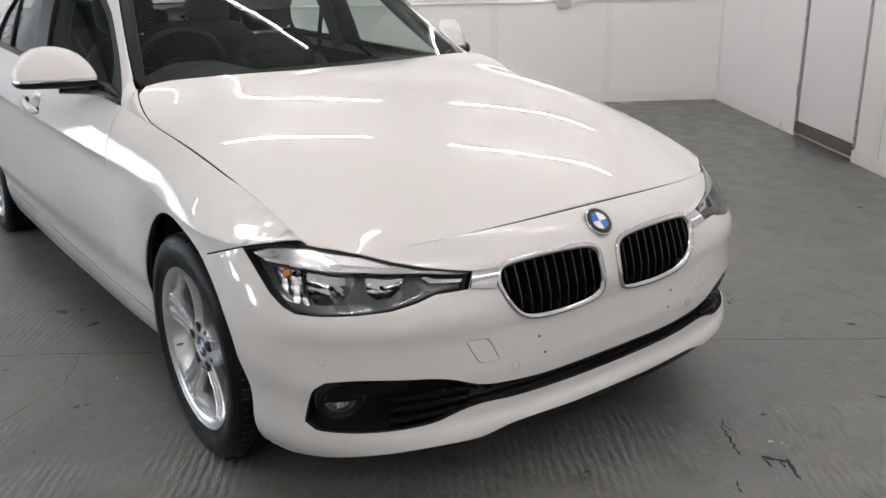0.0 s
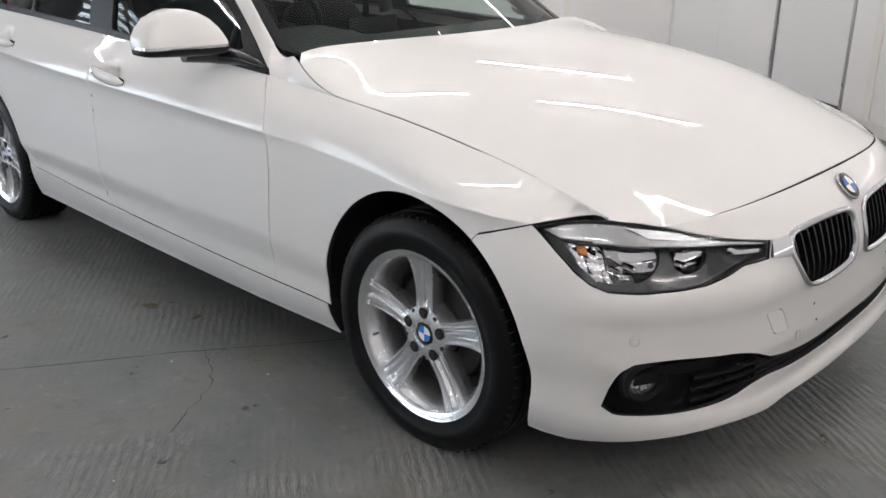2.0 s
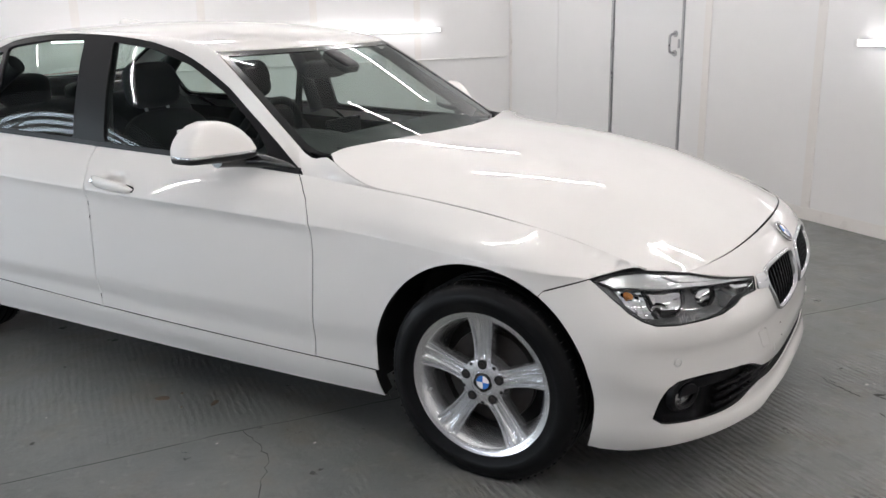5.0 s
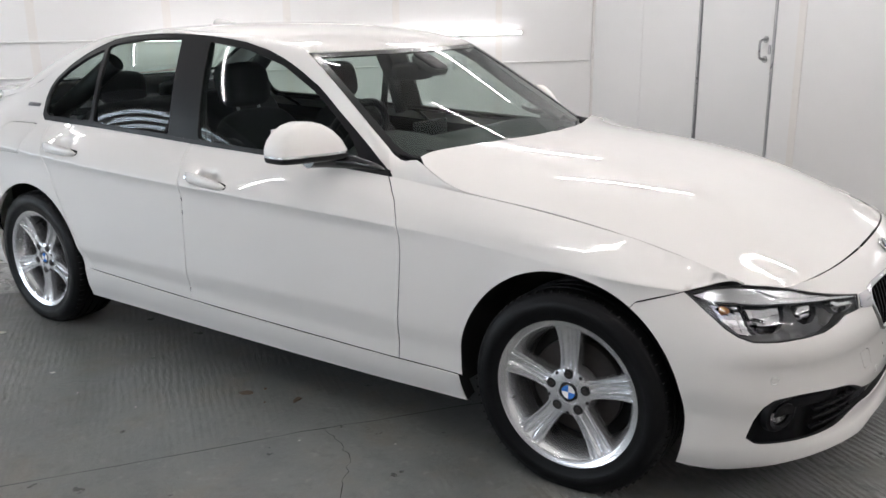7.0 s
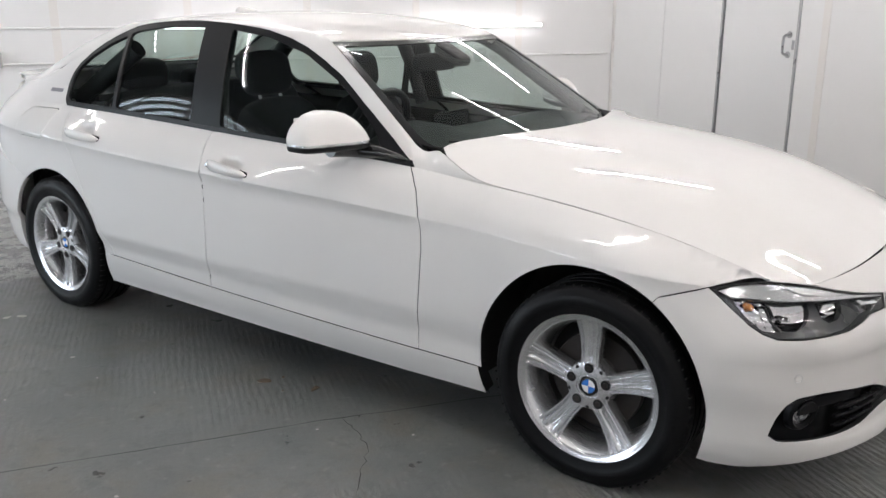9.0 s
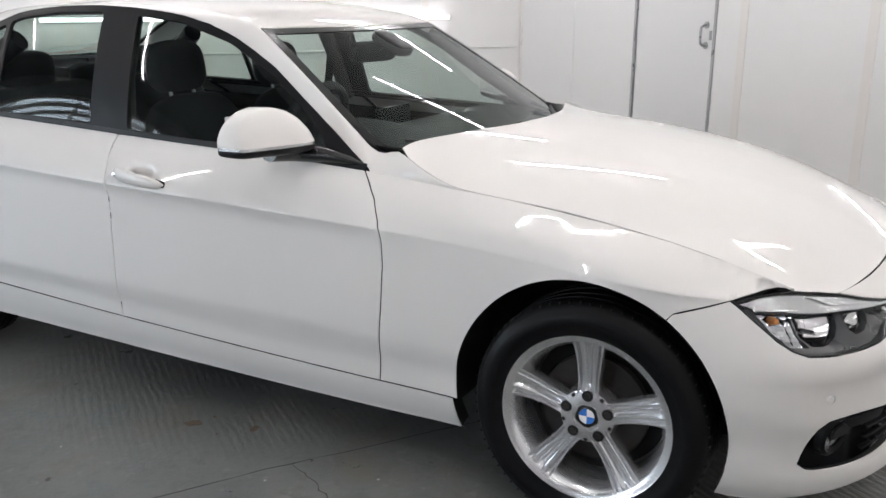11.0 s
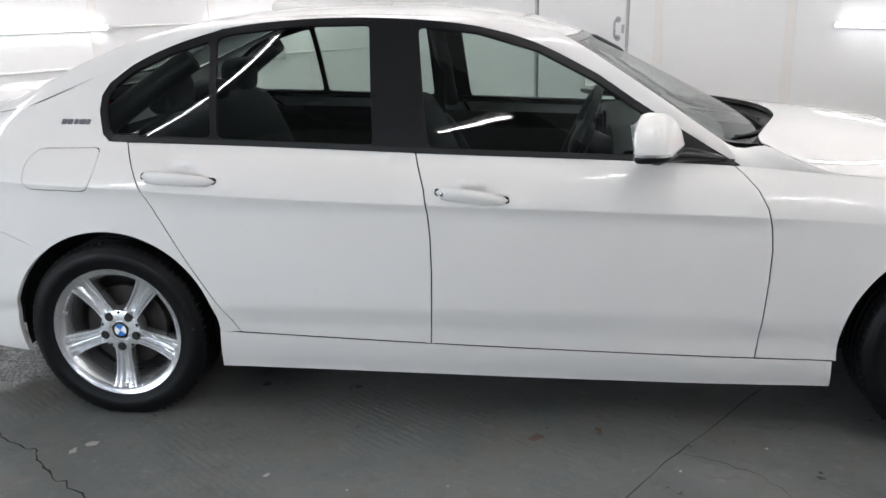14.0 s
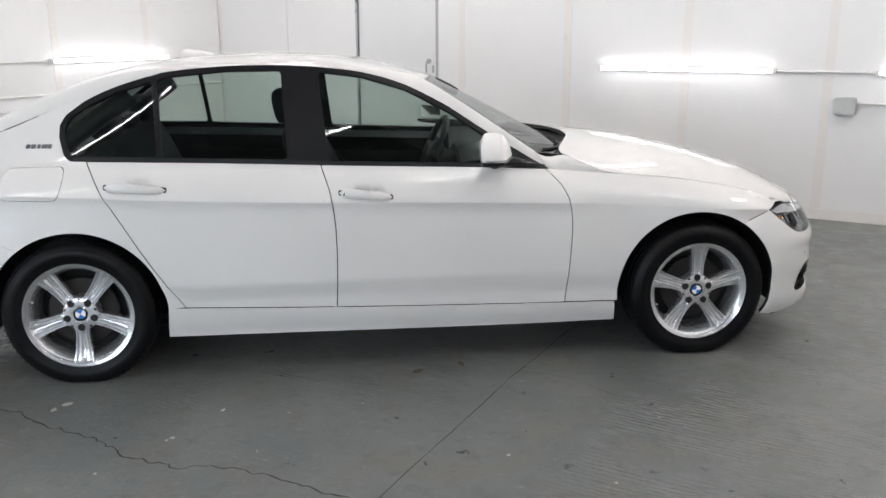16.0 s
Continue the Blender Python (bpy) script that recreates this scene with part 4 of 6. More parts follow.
def along(f, a, b, n=14, d=0.0):
    return [f(a + (b - a) * i / n, d) for i in range(n + 1)]


dlo = soft([(-1.033, 1.082), (-1.163, 1.168), (-1.36, 1.268), (-1.56, 1.326), (-1.76, 1.350), (-1.95, 1.359), (-2.15, 1.356), (-2.395, 1.334), (-2.623, 1.273), (-2.77, 1.207), (-2.842, 1.153)], 0.05)
dlo_top = [(-0.718, 0.894), (-0.80, 0.940), (-0.92, 1.012)] + dlo
dlo_rear = [(-2.864, 1.112), (-2.862, 1.062), (-2.838, 0.990), (-2.812, 0.9665)]
dlo_all = dlo_top + dlo_rear + along(at_top, -2.79, -0.76, 20, 0.0005)

SEGMENTS = []
for flip in (False, True):
    # wing
    e = arc(*ARCH_F, 52.5, 186.4, 34)
    outline = ([(0.324, 0.6865), (0.27, 0.669), (0.214, 0.650)] + [q for q in e if q[0] < 0.205] + [(-0.400, at_sill(-0.400, GAP)[1]), (-0.410, at_sill(-0.410, GAP)[1])]
               + moved(gap_1, GAP)[::-1] + along(at_top, -0.70, 0.462, 24) + [(0.40, 0.7050), (0.36, 0.698)])
    part("wing", skin(on_side, outline, 0.028, flip=flip, dark_edge=True), PAINT, car)
    # doors
    outline = moved(gap_1, -GAP) + along(at_sill, -0.66, -1.68, 12, GAP) + moved(gap_2, GAP)[::-1] + along(at_top, -1.72, -0.76, 12)
    front_door = part("front_door", skin(on_side, outline, 0.03, flip=flip, dark_edge=True), PAINT, car)
    outline = moved(gap_2, -GAP) + along(at_sill, -1.715, -2.345, 10, GAP) + moved(gap_3, GAP)[::-1] + along(at_top, -2.72, -1.77, 12)
    rear_door = part("rear_door", skin(on_side, outline, 0.03, flip=flip, dark_edge=True), PAINT, car)
    # sill, with its ends turned into the arches
    lowest = lambda x, d=0.0: (x, float(low_z(x)) + d)
    outline = along(at_sill, -0.402, -2.428, 26, -GAP) + along(lowest, -2.442, -0.390, 20)
    part("sill", skin(on_side, outline, 0.035, thick=0.05, lift=0.003, flip=flip, dark_edge=True), PAINT, car)
    # quarter panel, up to the roof
    e = arc(*ARCH_R, 3.5, 126, 30)
    outline = (moved(gap_3, -GAP)[::-1] + [(-2.76, 0.9665), (-2.812, 0.968)] + [(x - 0.0015, z) for x, z in dlo_rear[::-1]] + [(x - 0.001, z + 0.001) for x, z in dlo[::-1] if x < -2.45]
               + soft([(-2.43, 1.3345), (-2.64, 1.283), (-2.90, 1.175), (-3.15, 1.075), (-3.45, 1.030), (-3.60, 1.020)], 0.06)
               + [(-3.60, 0.955), (-3.46, 0.945), (-3.44, 0.85), (-3.44, 0.765), (-3.30, 0.712), (-3.15, 0.660)] + e[::-1])
    if not flip:
        FLAP = rounded([(-3.072, 0.823), (-2.842, 0.816), (-2.822, 0.90), (-2.828, 0.952), (-3.055, 0.950), (-3.085, 0.90)], 0.03)
        quarter = part("quarter_panel", skin(on_side, outline, 0.03, holes=[FLAP], dark_edge=True), PAINT, car)
        part("fuel_flap", skin(on_side, inset(FLAP, 0.0030), 0.03, thick=0.01, dark_edge=True), PAINT, quarter)
    else:
        quarter = part("quarter_panel", skin(on_side, outline, 0.03, flip=True, dark_edge=True), PAINT, car)
    # black window surround with its three panes
    w_front = rounded([(-0.865, 0.921), (-0.950, 1.003), (-1.043, 1.066), (-1.168, 1.148), (-1.36, 1.246), (-1.56, 1.305), (-1.752, 1.329), (-1.712, 0.950), (-1.30, 0.935)], 0.02)
    w_rear = rounded([(-1.893, 0.957), (-1.915, 1.337), (-2.15, 1.335), (-2.39, 1.313), (-2.452, 1.299), (-2.428, 0.977)], 0.02)
    w_quarter = rounded([(-2.452, 0.979), (-2.476, 1.290), (-2.62, 1.249), (-2.755, 1.190), (-2.826, 1.138), (-2.844, 1.088), (-2.822, 1.005), (-2.795, 0.987)], 0.02)
    trim = part("window_surround", skin(on_side, dlo_all, 0.03, holes=[w_front, w_rear, w_quarter], thick=0.014, lift=0.001, edge_step=0.02, flip=flip), TRIM, car, "black window surround")
    for k, w in (("front", w_front), ("rear", w_rear), ("quarter", w_quarter)):
        g = part("window", skin(on_side, inset(w, -0.006), 0.05, thick=0, lift=-0.010, flip=flip), GLASS, car, "tinted side window glass")
    # the waist seal under the glass
    strip = along(at_top, -0.735, -2.80, 24, 0.001)
    part("waist_seal", skin(on_side, strip + along(at_top, -2.80, -0.735, 24, 0.017), 0.04, thick=0.008, lift=0.005, flip=flip), BLACK, car)
    SEGMENTS.append((front_door, rear_door))


def ribbon(lower, upper, n_across=8, swell=0.22, both=True, middle=None):
    """A smooth strip between two space curves with equal numbers of points, swelling outwards."""
    P, Q = [], []
    for s in ((1, -1) if both else (1,)):
        k0 = len(P)
        for row, (L, U) in enumerate(zip(lower, upper)):
            L, U = Vector(L), Vector(U)
            out = Vector((0, (L.y + U.y) / 2, 0.75 * abs((L.y + U.y) / 2) + 0.05)).normalized()
            d = U - L
            out = (out - d * (out.dot(d) / max(1e-9, d.length_squared))).normalized()
            M = (L + U) / 2 + out * d.length * swell * 2
            if middle:
                M = Vector(middle[row])
            for i in range(n_across + 1):
                t = i / n_across
                p = (1 - t) ** 2 * L + 2 * t * (1 - t) * M + t * t * U
                P.append((p.x, p.y * s, p.z))
        w = n_across + 1
        for r in range(len(lower) - 1):
            for i in range(n_across):
                q = [k0 + r * w + i, k0 + r * w + i + 1, k0 + (r + 1) * w + i + 1, k0 + (r + 1) * w + i]
                Q.append(q if s < 0 else q[::-1])
    me = bpy.data.meshes.new("ribbon")
    me.from_pydata(P, [], Q)
    bm = bmesh.new()
    bm.from_mesh(me)
    bmesh.ops.recalc_face_normals(bm, faces=bm.faces)
    bm.to_mesh(me)
    bm.free()
    me.polygons.foreach_set("use_smooth", [True] * len(me.polygons))
    return me


def rail(side_pts, top_pts, n):
    """A strip of body from points on the flank (x, z) to points on the roof (x, y)."""
    lo = [(x, -float(side_w(x, z)), z) for x, z in resample(side_pts, n)]
    hi = [(x, -y, float(top(x, y))) for x, y in resample(top_pts, n)]
    return lo, hi


# roof frame: screen pillar, cant rail, rear pillar down to the boot
SCREEN_EDGE = soft([(-0.778, 0.690), (-0.90, 0.661), (-1.10, 0.608), (-1.268, 0.562)], 0.04)
REAR_EDGE = soft([(-2.655, 0.520), (-2.80, 0.545), (-3.00, 0.585), (-3.17, 0.615)], 0.04)
stages = [
    ([(-0.718, 0.896), (-0.80, 0.942), (-0.92, 1.014), (-1.033, 1.084), (-1.163, 1.170)], SCREEN_EDGE, 22),
    ([(-1.163, 1.170), (-1.26, 1.222), (-1.36, 1.270), (-1.45, 1.301), (-1.56, 1.328)], [(-1.268, 0.562), (-1.36, 0.556), (-1.45, 0.552), (-1.56, 0.550)], 12),
    ([(-1.56, 1.328), (-1.76, 1.352), (-1.95, 1.361), (-2.15, 1.358), (-2.395, 1.336), (-2.43, 1.330)], [(-1.56, 0.550), (-1.76, 0.555), (-2.0, 0.556), (-2.2, 0.552), (-2.43, 0.540)], 22),
    (soft([(-2.43, 1.330), (-2.64, 1.283), (-2.90, 1.175), (-3.15, 1.075)], 0.05), [(-2.43, 0.540), (-2.655, 0.520)] + REAR_EDGE[1:], 24),
    ([(-3.15, 1.075), (-3.30, 1.050), (-3.45, 1.030), (-3.60, 1.020), (-3.72, 1.015)], [(-3.17, 0.615), (-3.30, 0.62), (-3.45, 0.60), (-3.60, 0.55), (-3.70, 0.50)], 14),
]
lower, upper = [], []
for a, b, n in stages:
    l, u = rail(a, b, n)
    lower += l if not lower else l[1:]
    upper += u if not upper else u[1:]


def meeting(L, U):
    """Where the flank's slope at L and the roof's slope at U meet, kept between the two."""
    e = 0.004
    (lx, ly, lz), (ux, uy, uz) = L, U
    d = Vector(U) - Vector(L)
    side = Vector((0, -(float(side_w(lx, lz + e)) - float(side_w(lx, lz))), e))
    over = Vector((0, -e, float(top(ux, -uy + e)) - float(top(ux, -uy))))
    det = side.y * over.z - side.z * over.y
    if abs(det) > 1e-9:
        a = (d.y * over.z - d.z * over.y) / det
        b = (side.y * d.z - side.z * d.y) / -det
    else:
        a = b = 0.0
    flat = math.hypot(d.y, d.z)
    a = min(max(a * side.length, 0.30 * flat), 0.75 * flat) / side.length
    b = min(max(b * over.length, 0.30 * flat), 0.75 * flat) / over.length
    return (Vector(L) + Vector((d.x * 0.5, side.y * a, side.z * a)) + Vector(U) + Vector((-d.x * 0.5, over.y * b, over.z * b))) / 2


middle = [meeting(l, u) for l, u in zip(lower, upper)]
for _ in range(4):
    middle = [middle[0]] + [(a + 2 * b + c) / 4 for a, b, c in zip(middle, middle[1:], middle[2:])] + [middle[-1]]
part("roof_frame", ribbon(lower, upper, 12, 0.17, middle=middle), PAINT, car)

# roof, screens, boot
roof_edge = [(-1.268, -0.560), (-1.36, -0.554), (-1.56, -0.548), (-1.76, -0.553), (-2.0, -0.554), (-2.2, -0.550), (-2.43, -0.538), (-2.652, -0.518)]
roof_front = soft([(-1.268, -0.560), (-1.228, -0.35), (-1.206, -0.15), (-1.200, 0.0)], 0.05)
mirror_y = lambda pts: [(x, -y) for x, y in pts[::-1]]
front_edge = roof_front + mirror_y(roof_front)[1:]
rear_line = soft([(-2.652, -0.518), (-2.635, -0.30), (-2.63, 0.0)], 0.06)
rear_line = rear_line + mirror_y(rear_line)[1:]
part("roof", skin(on_top, front_edge + [(x, -y) for x, y in roof_edge][1:] + rear_line[::-1][1:] + roof_edge[::-1][1:-1], 0.045, thick=0.008), PAINT, car)
inner_l = [(x, -y + 0.006) for x, y in SCREEN_EDGE]
cowl_edge = soft([(-0.778, -0.684), (-0.735, -0.680), (-0.660, -0.62), (-0.560, -0.40), (-0.495, -0.19), (-0.475, 0.0)], 0.04)
cowl_edge = cowl_edge + mirror_y(cowl_edge)[1:]
left_l = [(x, -y) for x, y in inner_l]
ws = cowl_edge + left_l[1:] + [(x + 0.006, y) for x, y in front_edge[::-1][1:-1]] + inner_l[::-1][:-1]
ws_hole = inset(ws, 0.030)
part("windscreen_border", skin(on_top, ws, 0.04, holes=[ws_hole], thick=0.006, lift=-0.001), GLOSS_BLACK, car, "black printed border of the windscreen")
part("windscreen", skin(on_top, inset(ws, 0.026), 0.06, thick=0, lift=-0.003), SCREEN, car, "clear laminated windscreen")
rs_l = [(x, -y + 0.006) for x, y in REAR_EDGE]
rs = [(x - 0.006, y) for x, y in rear_line] + [(x, -y) for x, y in rs_l][1:] + soft([(-3.17, 0.609), (-3.215, 0.4), (-3.225, 0.0), (-3.215, -0.4), (-3.17, -0.609)], 0.08)[1:] + rs_l[::-1][1:-1]
part("rear_screen_border", skin(on_top, rs, 0.05, holes=[inset(rs, 0.03)], thick=0.006, lift=-0.001), GLOSS_BLACK, car)
part("rear_screen", skin(on_top, inset(rs, 0.026), 0.08, thick=0, lift=-0.003), GLASS, car, "tinted rear screen glass")
boot = [(-3.18, -0.61), (-3.30, -0.617), (-3.45, -0.597), (-3.60, -0.547), (-3.70, -0.497), (-3.745, -0.40), (-3.765, -0.2), (-3.77, 0.0)]
boot_all = boot + mirror_y(boot)[1:] + [(-3.22, 0.4), (-3.232, 0.0), (-3.22, -0.4)]
part("boot_lid", skin(on_top, boot_all, 0.06, thick=0.02), PAINT, car)

# bonnet
edge_y = lambda x: float(top_w(x)) - 0.005
bonnet_side = [(0.464, -edge_y(0.464))] + [(x, -edge_y(x)) for x in np.linspace(0.42, -0.36, 22)]
bonnet_rear = soft([(-0.36, -edge_y(-0.36)), (-0.46, -0.750), (-0.545, -0.743), (-0.605, -0.728), (-0.645, -0.692), (-0.640, -0.62)], 0.03)
bonnet_back = soft([(-0.640, -0.62), (-0.560, -0.40), (-0.497, -0.2), (-0.475, 0.0)], 0.04)
bonnet_front = [(float(hood_end(w)) - 0.0062, -w) for w in np.linspace(0, 0.66, 34)]
half = bonnet_front + [(0.495, -0.683)] + bonnet_side + bonnet_rear[1:] + bonnet_back[1:]
part("bonnet", skin(on_hood, half + mirror_y(half)[1:-1], 0.035, thick=0.02, dark_edge=True), PAINT, car)
# strip of wing between door, screen pillar and bonnet
lo = [(x, -float(side_w(x, top_z(x))), float(top_z(x))) for x in np.linspace(-0.36, -0.718, 16)]
hi_xy = resample([(-0.36, edge_y(-0.36) + 0.004)] + [(x, -y + 0.004) for x, y in bonnet_rear[1:-3]] + [(-0.662, 0.716), (-0.715, 0.703), (-0.780, 0.692)], 16)
hi = []
for i, (x, y) in enumerate(hi_xy):
    k = float(smooth(-0.64, -0.78, x))
    hi.append((x, -y, (1 - k) * float(hood_z(max(x, -0.645), y)) + k * float(top(x, y))))
for s in (1, -1):
    part("wing_top", ribbon([(x, y * s, z) for x, y, z in lo], [(x, y * s, z) for x, y, z in hi], 6, 0.10, both=False), PAINT, car)
# black scuttle between bonnet and screen
scuttle_f, scuttle_b = resample(bonnet_back[::-1] + [(-0.648, -0.680)], 16), resample(cowl_edge[:len(cowl_edge) // 2 + 1][::-1], 16)
lo = [(x + 0.02, y, float(hood_z(x, y)) - 0.034 + 0.024 * float(smooth(-0.40, -0.60, y))) for x, y in scuttle_f]
hi = [(x - 0.01, y, float(top(x, y)) - 0.008) for x, y in scuttle_b]
part("scuttle", ribbon(lo, hi, 4, -0.06), BLACK, car, "black plastic scuttle below the windscreen")

# nose: bumper skin with the openings for lamps, grille and intake
LAMP = [(0.243, 0.6860), (0.270, 0.640), (0.302, 0.600), (0.332, 0.578), (0.368, 0.566), (0.440, 0.564), (0.540, 0.568), (0.600, 0.572), (0.655, 0.584), (0.690, 0.597), (0.750, 0.598), (0.752, 0.636), (0.660, 0.6535), (0.590, 0.669), (0.534, 0.685), (0.480, 0.6965), (0.432, 0.7035), (0.370, 0.704), (0.315, 0.699)]
KIDNEY = soft_ring([(0.352, 0.588), (0.348, 0.622), (0.318, 0.640), (0.20, 0.646), (0.075, 0.640), (0.035, 0.622), (0.028, 0.585), (0.030, 0.525), (0.060, 0.497), (0.17, 0.489), (0.275, 0.500), (0.326, 0.535)], 80)
INTAKE_T = soft([(0.350, 0.285), (0.366, 0.338), (0.392, 0.383), (0.424, 0.402), (0.525, 0.412), (0.640, 0.406), (0.700, 0.399), (0.745, 0.385), (0.785, 0.363), (0.826, 0.352), (0.914, 0.340), (1.0, 0.338)], 0.02)
INTAKE_B = soft([(1.0, 0.290), (0.955, 0.292), (0.862, 0.297), (0.80, 0.303), (0.748, 0.295), (0.69, 0.277), (0.62, 0.271), (0.54, 0.268), (0.43, 0.266), (0.378, 0.268), (0.350, 0.285)], 0.02)
LIP = soft([(1.0, 0.234), (0.969, 0.234), (0.905, 0.238), (0.840, 0.236), (0.785, 0.222), (0.70, 0.222), (0.62, 0.219), (0.50, 0.208), (0.40, 0.193), (0.32, 0.178), (0.27, 0.169), (0.19, 0.169)], 0.02)
arch_pts = [(float(front_u(x, z)), z) for x, z in arc(*ARCH_F, -22, 56, 24) if x > 0.19]
lamp_low, lamp_high = LAMP[:11], LAMP[11:15]
BONNET_LINE = soft([(0.542, 0.6865), (0.612, 0.692), (0.733, 0.700), (0.826, 0.705), (0.921, 0.708), (1.0, 0.7088)], 0.02)
seam = [(float(front_u(x, z)), z) for x, z in ((0.318, 0.6805), (0.27, 0.6645), (0.212, 0.6455))]
bumper_outline = (BONNET_LINE[::-1] + lamp_high[::-1] + [(0.760, 0.635), (0.758, 0.598)] + lamp_low[::-1] + seam + arch_pts[::-1] + LIP[::-1] + INTAKE_B[:-1] + INTAKE_T)
TOW = rounded([(0.766, 0.479), (0.816, 0.474), (0.838, 0.412), (0.794, 0.414)], 0.012)
bumper = part("front_bumper", skin(on_front, bumper_outline, 0.02, holes=[[(nose_u(w, z), z) for w, z in KIDNEY], TOW], scale=1.3, edge_step=0.014, thick=0.02, both=True, dark_edge=True), PAINT, car)
for flip in (False, True):
    part("towing_cover", skin(on_front, inset(TOW, 0.0019), 0.02, scale=1.3, thick=0.008, flip=flip, dark_edge=True), PAINT, bumper)
# black sheets behind the openings stand in for the shade inside
part("intake_backing", skin(on_front, [(0.30, 0.22), (1.0, 0.22), (1.0, 0.44), (0.30, 0.44)], 0.05, thick=0, lift=-0.075, both=True), DARK, bumper)
part("grille_backing", skin(on_nose, [(0.0, 0.46), (0.42, 0.46), (0.42, 0.68), (0.0, 0.68)], 0.05, thick=0, lift=-0.055, both=True), DARK, bumper)


def frame_on(surface, outline, steps, both=False, flip=False):
    """A moulded ring round an outline; steps are (inwards, height) pairs of its section."""
    P, Q = [], []
    rings = [inset(outline, d) for d, _ in steps]
    n = len(rings[0])
    rows = []
    for ring, (_, h) in zip(rings, steps):
        a, b = np.array([q[0] for q in ring]), np.array([q[1] for q in ring])
        co = surface(a, b)
        e = 1e-3
        nn = np.cross(surface(a + e, b) - surface(a - e, b), surface(a, b + e) - surface(a, b - e))
        nn /= np.linalg.norm(nn, axis=1)[:, None]
        ref = co - np.array((-1.4, 0, 0.55))
        ref[:, 0] *= 0.25
        nn *= np.sign((nn * ref).sum(1))[:, None]
        rows.append(co + nn * h)
    for s in ((1, -1) if both else ((-1,) if flip else (1,))):
        k0 = len(P)
        for r in rows:
            P += [(p[0], p[1] * s, p[2]) for p in r]
        for j in range(len(rows) - 1):
            for i in range(n):
                Q.append([k0 + j * n + i, k0 + j * n + (i + 1) % n, k0 + (j + 1) * n + (i + 1) % n, k0 + (j + 1) * n + i])
    me = bpy.data.meshes.new("frame")
    me.from_pydata(P, [], Q)
    bm = bmesh.new()
    bm.from_mesh(me)
    bmesh.ops.recalc_face_normals(bm, faces=bm.faces)
    bm.to_mesh(me)
    bm.free()
    me.polygons.foreach_set("use_smooth", [True] * len(me.polygons))
    return me


def point_front(u, z, lift=0.0, flip=False):
    """A place on the nose and its outward normal."""
    p = on_front(np.array([u]), np.array([z]))[0]
    e = 1e-3
    n = np.cross(on_front(np.array([u + e]), np.array([z]))[0] - on_front(np.array([u - e]), np.array([z]))[0], on_front(np.array([u]), np.array([z + e]))[0] - on_front(np.array([u]), np.array([z - e]))[0])
    n /= np.linalg.norm(n)
    if n[0] < 0:
        n = -n
    p = p + n * lift
    s = -1 if flip else 1
    return Vector((p[0], p[1] * s, p[2])), Vector((n[0], n[1] * s, n[2]))


def facing(p, n, up=Vector((0, 0, 1))):
    """The pose at p whose -y axis looks along n and whose z stays up."""
    y = -n.normalized()
    x = y.cross(up).normalized()
    z = x.cross(y)
    m = Matrix((x, y, z)).transposed().to_4x4()
    m.translation = p
    return m


for flip in (False, True):
    grille = part("kidney_grille", frame_on(on_nose, KIDNEY, [(-0.0035, -0.004), (-0.0035, 0.003), (-0.001, 0.0075), (0.004, 0.0085), (0.009, 0.0055), (0.0115, -0.002), (0.0145, -0.028)], flip=flip), CHROME, car, "chrome kidney-shaped grille frame")
    inner = inset(KIDNEY, 0.010)
    zs = [q[1] for q in inner]
    for i in range(10):
        u = 0.060 + i * (0.325 - 0.060) / 9
        cross = sorted(z0 + (u - u0) / (u1 - u0) * (z1 - z0) for (u0, z0), (u1, z1) in zip(inner, inner[1:] + inner[:1]) if (u0 - u) * (u1 - u) < 0)
        if len(cross) < 2:
            continue
        bm, rows = bmesh.new(), []
        for k in range(9):
            z = cross[0] + (cross[-1] - cross[0]) * k / 8
            p, n = point_front(nose_u(u, z), z, 0.0, flip)
            t = n.cross(Vector((0, 0, 1))).normalized()
            rows.append([bm.verts.new(p + n * d + t * w) for d, w in ((-0.003, -0.0022), (-0.001, 0), (-0.003, 0.0022), (-0.045, 0.0022), (-0.045, -0.0022))])
        for a, b in zip(rows, rows[1:]):
            for j in range(5):
                bm.faces.new((a[j], a[(j + 1) % 5], b[(j + 1) % 5], b[j]))
        bmesh.ops.recalc_face_normals(bm, faces=bm.faces)
        part("slat", bm, GLOSS_BLACK, grille)
    part("bridge", skin(on_front, rounded([(0.7585, 0.599), (0.760, 0.634), (0.812, 0.634), (0.812, 0.590)], 0.004), 0.006, thick=0.012, lift=-0.002, flip=flip, bulge=lambda a, b: 0.010 * (1 - ((b - 0.606) / 0.036) ** 2)), CHROME, grille, "satin chrome link between lamp and grille")


